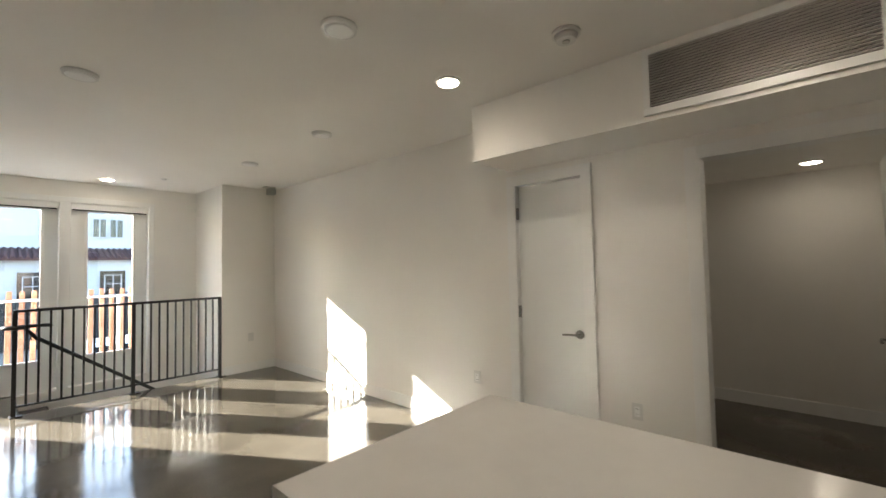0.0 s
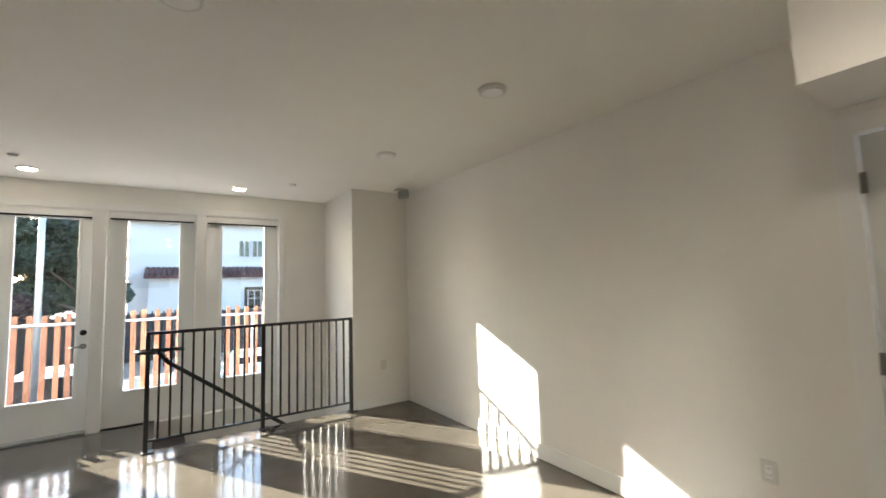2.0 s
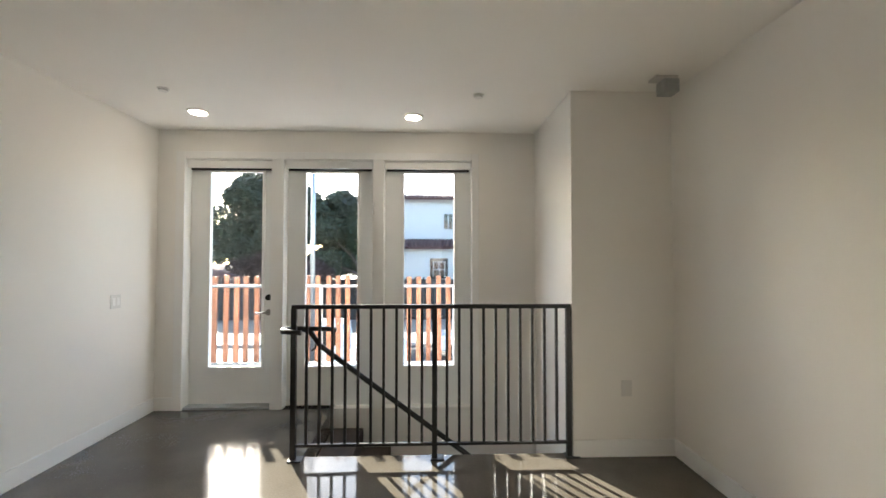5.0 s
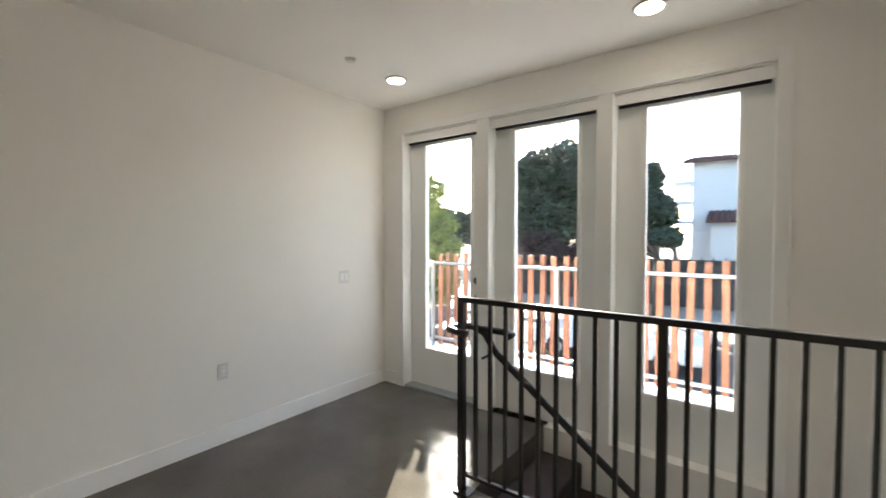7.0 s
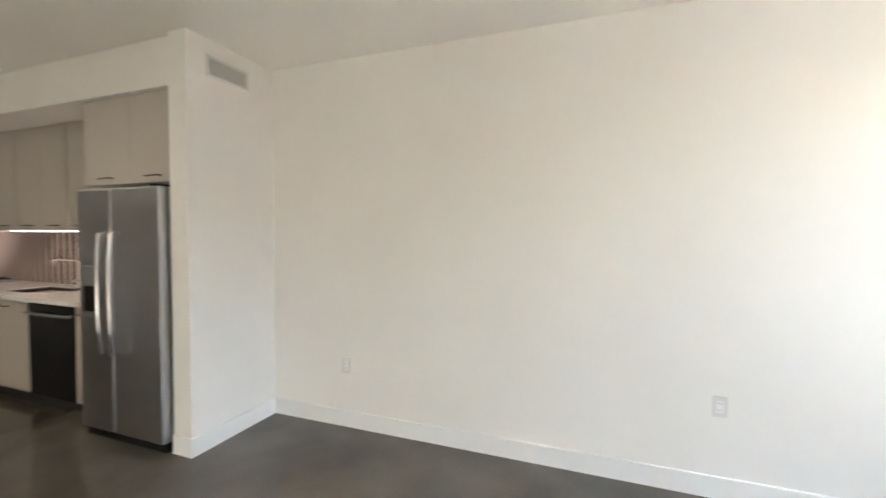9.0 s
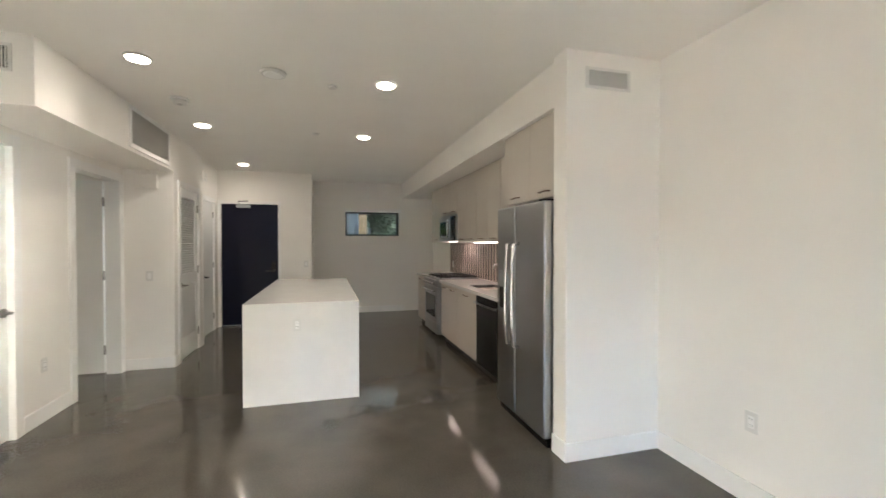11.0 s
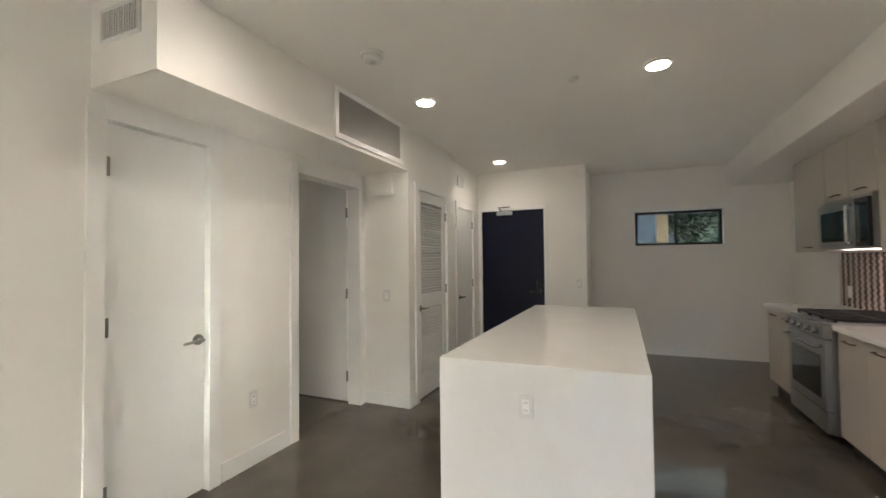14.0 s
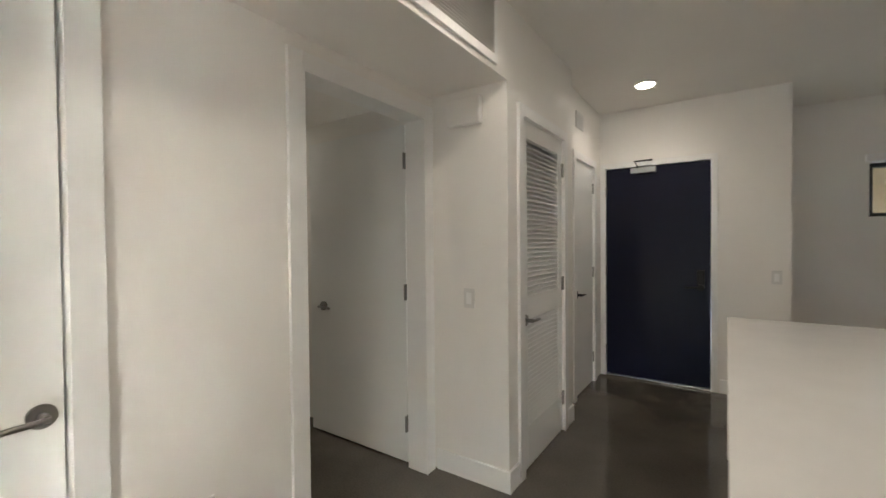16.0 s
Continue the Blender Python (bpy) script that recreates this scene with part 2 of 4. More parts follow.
bm = B(-0.2, 8.0, -11.5, -1.0, -0.3, 0.0)
box(bm, -0.2, 1.72, -1.0, 0.1, -0.3, 0.0)
structure("floor", bm, M_FLOOR, "polished grey concrete floor with cloudy stains", "floor")
bm = B(-0.2, 4.6, -11.5, 0.2, H, H + 0.25)
structure("ceiling", bm, M_CEIL, "smooth off-white painted ceiling", "ceiling")
structure("wall_west", B(-0.2, 0.0, -11.5, 0.0, 0, H), M_WALL, "plain off-white painted wall with outlets")
structure("wall_return", B(0.0, 0.738, YR - 0.16, YR, 0, H), M_WALL, "off-white wall end beside the refrigerator")
structure("wall_soffit", B(0.0, 0.70, YW, YR - 0.16, 2.42, H), M_WALL, "off-white soffit above the kitchen cabinets")
bm = B(-0.2, 0.25, 0.0, 0.2, -3.0, H)
box(bm, 3.10, 4.7, 0.0, 0.2, -3.0, H)
box(bm, 0.25, 3.10, 0.0, 0.2, 2.46, H)
box(bm, 0.25, 3.10, 0.0, 0.2, -3.0, 0.0)
structure("wall_north", bm, M_WALL, "off-white wall around the glazed door and windows")
bm = B(XR, XR + 0.12, -5.46, 0.0, 0, H)
box(bm, XR, XR + 0.12, -6.08, -5.46, 2.19, H)
box(bm, XR, XR + 0.12, -6.84, -6.08, 0, H)
box(bm, XR, XR + 0.12, -7.72, -6.84, 2.17, H)
box(bm, XR, XR + 0.12, YS, -7.72, 0, H)
structure("wall_east", bm, M_WALL, "off-white wall lit by sun patches and floor reflections")
structure("wall_pillar", B(3.725, XR, -1.065, 0.0, -3.0, H), M_WALL, "off-white boxed corner column beside the stairs")
structure("wall_bulkhead", B(XB, XR, YS, -5.42, 2.305, H), M_WALL, "off-white dropped bulkhead with a long air grille")
bm = B(XB, XR, -7.95, YS, 0, H)
box(bm, XB, XB + 0.12, -7.99, -7.95, 0, H)
box(bm, XB, XB + 0.12, -8.76, -7.99, 2.19, H)
box(bm, XB, XB + 0.12, -8.97, -8.76, 0, H)
box(bm, XB + 0.10, XB + 0.24, -9.36, -8.97, 0, H)
box(bm, XB + 0.10, XB + 0.24, -10.0, -9.36, 2.16, H)
box(bm, XB + 0.10, XB + 0.24, YE, -10.0, 0, H)
structure("wall_closets", bm, M_WALL, "off-white wall with the louvred closet door")
bm = B(4.035, 4.25, YE - 0.15, YE, 0, H)
box(bm, 3.105, 4.035, YE - 0.15, YE, 2.155, H)
box(bm, 2.53, 3.105, YE - 0.15, YE, 0, H)
box(bm, 2.53, 2.68, YW, YE - 0.15, 0, H)
structure("wall_entry", bm, M_WALL, "off-white wall around the navy entry door")
bm = B(-0.2, 0.76, YW - 0.2, YW, 0, H)
box(bm, 1.89, 2.8, YW - 0.2, YW, 0, H)
box(bm, 0.76, 1.89, YW - 0.2, YW, 0, 1.615)
box(bm, 0.76, 1.89, YW - 0.2, YW, 2.12, H)
structure("wall_south", bm, M_WALL, "off-white kitchen end wall with a slot window")

# Unseen wall above the roof, added to shade the courtyard behind.
structure("wall_sun_blocker", B(-6.0, 8.0, -11.5, -11.3, H + 0.26, 8.0), M_STUCCO, "unseen stucco wall added to keep sun off the courtyard")

# rooms behind the doors
bm = B(6.79, 6.95, -9.2, -5.0, 0, 2.6)
box(bm, XR + 0.12, 6.79, -8.0, -7.86, 0, 2.6)
box(bm, XR + 0.12, 6.79, -5.7, -5.55, 0, 2.6)
structure("wall_hall", bm, M_WALL, "off-white hall wall behind the open doorway")
structure("ceiling_hall", B(XR + 0.12, 6.95, -8.0, -5.55, 2.34, 2.5), M_CEIL, "low off-white hall ceiling", "ceiling")
bm = B(4.28, 4.4, -10.3, -7.95, 0, H)
structure("wall_closet_back", bm, M_WALL, "off-white closet back wall")
structure("wall_closet_side", B(XR + 0.125, 5.3, -5.45, -5.40, 0, 2.5), M_WALL, "off-white closet side wall")

# baseboards
for nm, b6 in dict(a=(0.0, 0.014, YR, 0.0), b=(0.0, 0.738, YR, YR + 0.014), c=(0.738, 0.752, YR - 0.16, YR + 0.014),
                   d=(XR - 0.014, XR, -5.40, -1.065), e=(XR - 0.014, XR, -6.77, -6.16), f=(3.725, XR, -1.079, -1.065),
                   g=(XB, XR - 0.02, YS, YS + 0.014), h=(XB - 0.014, XB, -7.93, YS + 0.014), i=(2.53, 3.04, YE, YE + 0.014),
                   j=(0.65, 2.53, YW, YW + 0.014), k=(6.776, 6.79, -7.85, -5.6), l=(0.0, 0.184, -0.014, 0.0),
                   m=(XB - 0.014, XB, -8.97, -8.84), n=(2.516, 2.53, YW, YE)).items():
    structure("baseboard", B(b6[0], b6[1], b6[2], b6[3], 0, 0.125, bevel=0.003), M_TRIM, "white painted flat baseboard", "baseboard")


def casing(y0, y1, ztop, x, w=0.07, d=0.018, back=0.11):
    """Door casing on a wall that faces -x, with the jambs lining the opening."""
    bm = B(x - d, x, y0 - w, y0, 0, ztop + w, bevel=0.002)
    box(bm, x - d, x, y1, y1 + w, 0, ztop + w, bevel=0.002)
    box(bm, x - d, x, y0, y1, ztop, ztop + w, bevel=0.002)
    box(bm, x - d, x + back, y0 - 0.004, y0 + 0.014, 0, ztop)
    box(bm, x - d, x + back, y1 - 0.014, y1 + 0.004, 0, ztop)
    box(bm, x - d, x + back, y0, y1, ztop - 0.014, ztop + 0.004)
    return bm


def hinge(parent, x, y, z, mat=M_NICKEL):
    bm = rod(bmesh.new(), (x, y, z - 0.05), (x, y, z + 0.05), 0.011)
    box(bm, x - 0.004, x + 0.004, y - 0.03, y + 0.03, z - 0.05, z + 0.05)
    part("hinge", bm, mat, parent, "satin nickel hinge")


def lever_x(parent, x, y, z, way, mat=M_NICKEL, name="door_handle"):
    """Round rose and lever on a leaf that faces -x; way: +1 the lever points to +y."""
    bm = rod(bmesh.new(), (x, y, z), (x - 0.012, y, z), 0.033, 20)
    rod(bm, (x - 0.012, y, z), (x - 0.055, y, z), 0.012)
    tube(bm, [(x - 0.055, y - 0.008 * way, z), (x - 0.058, y + 0.03 * way, z), (x - 0.055, y + 0.075 * way, z - 0.002), (x - 0.05, y + 0.12 * way, z - 0.006)], 0.0085)
    part(name, bm, mat, parent, "satin nickel lever handle")


# closet door, flat leaf
d1 = thing("door_1", (XR, -5.77, 0), "closed flat white closet door with a nickel lever", "door", kind="structure")
part("casing", casing(-6.08, -5.47, 2.185, XR), M_TRIM, d1)
part("leaf", B(XR + 0.022, XR + 0.062, -6.058, -5.492, 0.012, 2.161, bevel=0.002), M_DOOR, d1)
lever_x(d1, XR + 0.022, -6.01, 0.95, 1)
for z in (0.25, 1.10, 1.93):
    hinge(d1, XR + 0.001, -5.478, z)

# hall doorway with its open leaf
d2 = thing("door_2", (XR, -7.28, 0), "open white flat door with nickel hinges, swung into the hall", "door", kind="structure")
part("casing", casing(-7.72, -6.84, 2.165, XR, back=0.13), M_TRIM, d2)
leaf = part("leaf", B(4.66, 5.59, -7.775, -7.735, 0.012, 2.15, bevel=0.002), M_DOOR, d2)
bm = rod(bmesh.new(), (5.44, -7.735, 0.95), (5.44, -7.72, 0.95), 0.033, 20)
tube(bm, [(5.44, -7.72, 0.95), (5.44, -7.68, 0.95), (5.38, -7.675, 0.95), (5.32, -7.675, 0.945)], 0.0085)
part("door_handle", bm, M_NICKEL, d2, "satin nickel lever handle")
for z in (0.27, 1.10, 1.92):
    hinge(d2, 4.645, -7.728, z)

# louvred closet door
d3 = thing("door_3", (XB, -8.375, 0), "closed white louvred closet door with a nickel lever", "door", kind="structure")
part("casing", casing(-8.76, -7.99, 2.165, XB, w=0.055), M_TRIM, d3)
bm = bmesh.new()
for a, b in ((-8.744, -8.655), (-8.095, -8.006)):
    box(bm, XB + 0.006, XB + 0.041, a, b, 0.012, 2.15, bevel=0.002)
for a, b in ((0.012, 0.27), (0.93, 1.07), (2.04, 2.15)):
    box(bm, XB + 0.006, XB + 0.041, -8.655, -8.095, a, b, bevel=0.002)
lf = part("leaf_frame", bm, M_DOOR, d3)
tmp = B(-0.021, 0.021, -8.66, -8.09, -0.004, 0.004)
slat_me = bpy.data.meshes.new("slat")
bmesh.ops.translate(tmp, vec=(0, 8.375, 0), verts=tmp.verts)
tmp.to_mesh(slat_me)
tmp.free()
slat_me.materials.append(M_DOOR)
z = 0.29
while z < 2.03:
    if not 0.915 < z < 1.085:
        s = new("slat", slat_me)
        s.parent = d3
        s.matrix_parent_inverse = d3.matrix_world.inverted()
        s.matrix_basis = pose(XB + 0.024, -8.375, z, 0, -38, 0)
    z += 0.0295
lever_x(d3, XB + 0.006, -8.05, 0.935, -1)
for z in (0.25, 1.10, 1.93):
    hinge(d3, XB + 0.001, -8.752, z)

# flat closet door beside the entry
d4 = thing("door_4", (XB + 0.1, -9.68, 0), "closed flat white closet door near the entry", "door", kind="structure")
part("casing", casing(-10.0, -9.36, 2.15, XB + 0.10, w=0.055), M_TRIM, d4)
part("leaf", B(XB + 0.106, XB + 0.141, -9.985, -9.375, 0.012, 2.135, bevel=0.002), M_DOOR, d4)
lever_x(d4, XB + 0.106, -9.42, 0.93, -1, M_DARK)
for z in (0.25, 1.10, 1.93):
    hinge(d4, XB + 0.101, -9.993, z)

# navy entry door
d5 = thing("door_5", (3.57, YE, 0), "closed navy blue entry door with black lever lock", "door", kind="structure")
bm = B(4.035, 4.085, YE, YE + 0.018, 0, 2.205, bevel=0.002)
box(bm, 3.055, 3.105, YE, YE + 0.018, 0, 2.205, bevel=0.002)
box(bm, 3.105, 4.035, YE, YE + 0.018, 2.155, 2.205, bevel=0.002)
part("casing", bm, M_TRIM, d5)
part("leaf", B(3.11, 4.03, YE - 0.045, YE - 0.002, 0.025, 2.15, bevel=0.002), M_NAVY, d5)
part("threshold", B(3.105, 4.035, YE - 0.06, YE + 0.02, 0.0, 0.018, bevel=0.004), M_CHROME, d5, "bright metal threshold")
bm = B(3.56, 3.79, YE - 0.002, YE + 0.045, 2.085, 2.14, bevel=0.004)
part("door_closer", bm, M_GALV, d5, "silver door closer body")
bm = tube(bmesh.new(), [(3.72, YE + 0.03, 2.14), (3.74, YE + 0.13, 2.185), (3.6, YE + 0.05, 2.20), (3.6, YE + 0.02, 2.205)], 0.008)
part("closer_arm", bm, M_DARK, d5, "bent dark closer arm")
bm = B(3.155, 3.215, YE - 0.002, YE + 0.025, 0.99, 1.13, bevel=0.008)
lock = part("lock_plate", bm, M_DARK, d5, "black electronic lock plate")
bm = rod(bmesh.new(), (3.185, YE, 0.965), (3.185, YE + 0.05, 0.965), 0.03, 18)
tube(bm, [(3.185, YE + 0.05, 0.965), (3.24, YE + 0.055, 0.965), (3.31, YE + 0.05, 0.962)], 0.010)
part("door_handle", bm, M_DARK, d5, "black lever handle")
for z in (0.27, 1.10, 1.92):
    bm = rod(bmesh.new(), (4.034, YE + 0.004, z - 0.05), (4.034, YE + 0.004, z + 0.05), 0.012)
    part("hinge", bm, M_NICKEL, d5)

# ---------------------------------------------------------------- glazed door and two windows
UNITS = ((0.27, 1.11, 0.46, 0.98), (1.23, 2.10, 1.41, 1.935), (2.21, 3.085, 2.40, 2.915))
bm = B(0.184, 0.27, -0.02, 0.0, 0, 2.52, bevel=0.003)
box(bm, 3.085, 3.155, -0.02, 0.0, 0, 2.52, bevel=0.003)
box(bm, 0.27, 3.085, -0.02, 0.0, 2.45, 2.52, bevel=0.003)
box(bm, 1.11, 1.23, -0.02, 0.18, 0, 2.45, bevel=0.003)
box(bm, 2.10, 2.21, -0.02, 0.18, 0, 2.45, bevel=0.003)
box(bm, 0.25, 0.27, 0.0, 0.19, 0, 2.45)
box(bm, 3.085, 3.10, 0.0, 0.19, 0, 2.45)
box(bm, 0.27, 3.085, 0.0, 0.19, 2.44, 2.46)
structure("trim", bm, M_TRIM, "white painted casing around the glazed door and windows", "trim")
for i, (a, b, g0, g1) in enumerate(UNITS):
    nm = "door_6" if i == 0 else "window_%d" % i
    w = thing(nm, ((a + b) / 2, 0.12, 0), "closed white full-glass balcony door" if i == 0 else "tall white framed fixed window with a single pane",
              "door" if i == 0 else "window", kind="structure")
    z0, zg0, zg1 = (0.025 if i == 0 else 0.0), 0.385, 2.345
    bm = B(a - 0.006, g0, 0.105, 0.15, z0, 2.44)
    box(bm, g1, b + 0.006, 0.105, 0.15, z0, 2.44)
    box(bm, g0, g1, 0.105, 0.15, zg1, 2.44)
    box(bm, g0, g1, 0.105, 0.15, z0, zg0)
    part("leaf_frame", bm, M_DOOR, w)
    bm = B(g0 - 0.025, g0 + 0.004, 0.093, 0.125, zg0 - 0.025, zg1 + 0.025, bevel=0.004)
    box(bm, g1 - 0.004, g1 + 0.025, 0.093, 0.125, zg0 - 0.025, zg1 + 0.025, bevel=0.004)
    box(bm, g0, g1, 0.093, 0.125, zg1 - 0.004, zg1 + 0.025, bevel=0.004)
    box(bm, g0, g1, 0.093, 0.125, zg0 - 0.025, zg0 + 0.004, bevel=0.004)
    part("glazing_bead", bm, M_TRIM, w)
    part("pane", B(g0 - 0.002, g1 + 0.002, 0.126, 0.132, zg0 - 0.002, zg1 + 0.002), M_GLASS, w)
    if i == 0:
        part("threshold", B(a, b, 0.0, 0.19, 0.0, 0.022, bevel=0.004), M_GALV, w, "metal threshold")
        bm = rod(bmesh.new(), (1.05, 0.105, 0.93), (1.05, 0.09, 0.93), 0.03, 18)
        tube(bm, [(1.05, 0.09, 0.93), (1.05, 0.05, 0.93), (1.0, 0.045, 0.93), (0.94, 0.045, 0.925)], 0.009)
        part("door_handle", bm, M_NICKEL, w, "satin nickel lever handle")
        bm = rod(bmesh.new(), (1.05, 0.105, 1.08), (1.05, 0.08, 1.08), 0.03, 18)
        part("deadbolt", bm, M_DARK, w, "dark round deadbolt")
    sh = thing("roller_shade", ((a + b) / 2, 0.05, 2.44), "rolled-up roller shade behind a white valance", "roller shade", "window shades")
    part("valance", B(a + 0.006, b - 0.006, 0.012, 0.024, 2.365, 2.438, bevel=0.002), M_TRIM, sh)
    bm = rod(bmesh.new(), (a + 0.02, 0.06, 2.40), (b - 0.02, 0.06, 2.40), 0.028, 16)
    part("roll", bm, M_SHADE, sh)
    # Black strip draws the shaded gap line below the valance.
    part("gap_strip", B(a + 0.02, b - 0.02, 0.05, 0.07, 2.352, 2.372, bevel=0.004), M_DARK, sh, "dark strip drawn for the gap line under the valance")

# slot window of the kitchen
w = thing("window_3", (1.325, YW - 0.1, 1.615), "narrow black-framed sliding slot window", "window", kind="structure")
bm = B(0.762, 0.80, YW - 0.16, YW - 0.08, 1.617, 2.118)
box(bm, 1.852, 1.888, YW - 0.16, YW - 0.08, 1.617, 2.118)
box(bm, 0.80, 1.852, YW - 0.16, YW - 0.08, 1.617, 1.65)
box(bm, 0.80, 1.852, YW - 0.16, YW - 0.08, 2.08, 2.118)
box(bm, 1.33, 1.36, YW - 0.15, YW - 0.09, 1.65, 2.08)
part("window_frame", bm, M_DARKFENCE, w, "black window frame")
part("pane", B(0.79, 1.34, YW - 0.125, YW - 0.119, 1.64, 2.09), M_GLASS_TINT, w)
part("pane", B(1.35, 1.86, YW - 0.125, YW - 0.119, 1.64, 2.09), M_GLASS_TINT, w)
sh = thing("roller_shade", (1.325, YW, 2.13), "rolled-up white shade above the slot window", "roller shade")
part("valance", B(0.72, 1.92, YW + 0.001, YW + 0.05, 2.122, 2.19, bevel=0.003), M_TRIM, sh)

# ---------------------------------------------------------------- stairs and railing
st = thing("stairs", (1.72, -0.5, -0.185), "dark brown carpeted stairs going down", "stairs", kind="structure")
for i in range(11):
    part("step", B(1.72 + 0.27 * i, 1.72 + 0.27 * (i + 1) + 0.03, -0.998, -0.002, -0.185 * (i + 1) - 0.185, -0.185 * (i + 1), bevel=0.012), M_STAIR, st)
structure("wall_stair_side", B(1.55, 4.7, -1.14, -1.0, -3.0, -0.301), M_WALL, "off-white stairwell wall below the floor")
structure("wall_stair_end", B(4.7, 4.8, -1.14, 0.1, -3.0, 0.0), M_WALL, "off-white stairwell end wall")
structure("floor_lower", B(1.4, 4.8, -1.14, 0.1, -3.2, -2.9), M_STAIR, "dark lower floor at the foot of the stairs", "floor")
RY = -1.05
rl = thing("stair_railing", (2.70, RY, 0), "black painted steel stair railing with square bars", "railing")
part("top_rail", B(1.655, 3.715, RY - 0.019, RY + 0.019, 1.095, 1.125, bevel=0.003), M_BLACK, rl)
part("bottom_rail", B(1.655, 3.715, RY - 0.012, RY + 0.012, 0.095, 0.115, bevel=0.002), M_BLACK, rl)
for x in (1.67, 2.70, 3.70):
    part("post", B(x - 0.019, x + 0.019, RY - 0.019, RY + 0.019, 0.0, 1.096, bevel=0.002), M_BLACK, rl)
    part("base_plate", B(x - 0.03, x + 0.07, RY - 0.045, RY + 0.045, 0.0, 0.01, bevel=0.002), M_BLACK, rl)
for x in [1.67 + k * 1.03 / 11 for k in range(1, 11)] + [2.70 + k * 1.0 / 11 for k in range(1, 11)]:
    part("baluster", B(x - 0.0095, x + 0.0095, RY - 0.0095, RY + 0.0095, 0.113, 1.097), M_BLACK, rl)
hr = [(1.95, RY + 0.02, 0.93), (1.95, RY + 0.08, 0.93), (1.90, RY + 0.105, 0.93), (1.66, RY + 0.105, 0.935), (1.60, RY + 0.09, 0.935), (1.575, RY + 0.04, 0.935),
      (1.60, RY - 0.03, 0.935), (1.66, RY - 0.055, 0.935), (1.74, RY - 0.06, 0.93)]
part("handrail_loop", tube(bmesh.new(), hr, 0.019), M_BLACK, rl, "bent black handrail end")
part("handrail", tube(bmesh.new(), [(1.70, RY + 0.105, 0.935), (1.76, RY + 0.105, 0.905), (1.84, RY + 0.105, 0.80), (2.70, RY + 0.105, 0.16), (2.86, RY + 0.105, 0.041), (3.5, RY + 0.105, -0.435)], 0.020), M_BLACK, rl, "sloping black handrail")
for x, z in ((1.80, 0.85), (2.70, 0.16)):
    part("bracket", tube(bmesh.new(), [(x, RY + 0.105, z - 0.015), (x, RY + 0.105, z - 0.06), (x, RY + 0.01, z - 0.06)], 0.007), M_BLACK, rl)

# ---------------------------------------------------------------- ceiling and wall fixtures
LIT = ((3.508, -5.60), (1.797, -5.635), (3.544, -7.29), (1.831, -7.345), (3.558, -9.595), (2.517, -0.466), (0.665, -0.525))


def downlight(x, y, z, watts):
    t = thing("ceiling_light", (x, y, z), "lit round recessed ceiling light with white rim", "ceiling light", "recessed ceiling lights")
    bm = rod(bmesh.new(), (x, y, z), (x, y, z - 0.012), 0.088, 32, 0.08)
    part("rim", bm, M_PLATE, t)
    bm = rod(bmesh.new(), (x, y, z - 0.0121), (x, y, z - 0.016), 0.068, 32)
    part("diffuser", bm, M_LAMP, t, "glowing warm diffuser")
    li = bpy.data.lights.new("downlight", "SPOT")
    li.energy, li.color, li.shadow_soft_size = watts, (1.0, 0.86, 0.70), 0.07
    li.spot_size, li.spot_blend = radians(150), 0.8
    o = new("downlight", li)
    o.matrix_world = look((x, y, z - 0.025), (x, y, 0.0))


for x, y in LIT:
    downlight(x, y, H, LAMP_WATTS * (0.5 if y > -2 else 1.0))
downlight(6.25, -7.38, 2.34, LAMP_WATTS * 0.2)
for x, y in ((2.64, -5.62), (1.82, -4.06), (3.50, -4.06), (3.50, -2.53)):
    t = thing("ceiling_disc", (x, y, H), "unlit round white flush ceiling light disc", "ceiling light", "unlit ceiling discs")
    part("rim", rod(bmesh.new(), (x, y, H), (x, y, H - 0.02), 0.092, 32, 0.088), M_PLATE, t)
    part("cover", rod(bmesh.new(), (x, y, H - 0.0201), (x, y, H - 0.026), 0.075, 32, 0.06), M_TRIM, t)
for x, y in ((3.04, -0.95), (0.668, -1.0), (2.21, -5.79), (2.38, -7.34)):
    t = thing("sprinkler", (x, y, H), "small white concealed sprinkler cap on the ceiling", "sprinkler", "ceiling sprinklers")
    part("plate", rod(bmesh.new(), (x, y, H), (x, y, H - 0.006), 0.042, 24), M_PLATE, t)
    part("cap", rod(bmesh.new(), (x, y, H - 0.006), (x, y, H - 0.018), 0.03, 24), M_PLATE, t)
t = thing("smoke_detector", (3.505, -6.44, H), "round white smoke detector on the ceiling", "smoke detector")
part("base", rod(bmesh.new(), (3.505, -6.44, H), (3.505, -6.44, H - 0.018), 0.075, 28), M_PLATE, t)
part("housing", rod(bmesh.new(), (3.505, -6.44, H - 0.018), (3.505, -6.44, H - 0.05), 0.062, 28, 0.05), M_PLATE, t)
part("sensor", rod(bmesh.new(), (3.505, -6.44, H - 0.05), (3.505, -6.44, H - 0.056), 0.02, 18), M_GRILLE, t, "grey sensor centre")

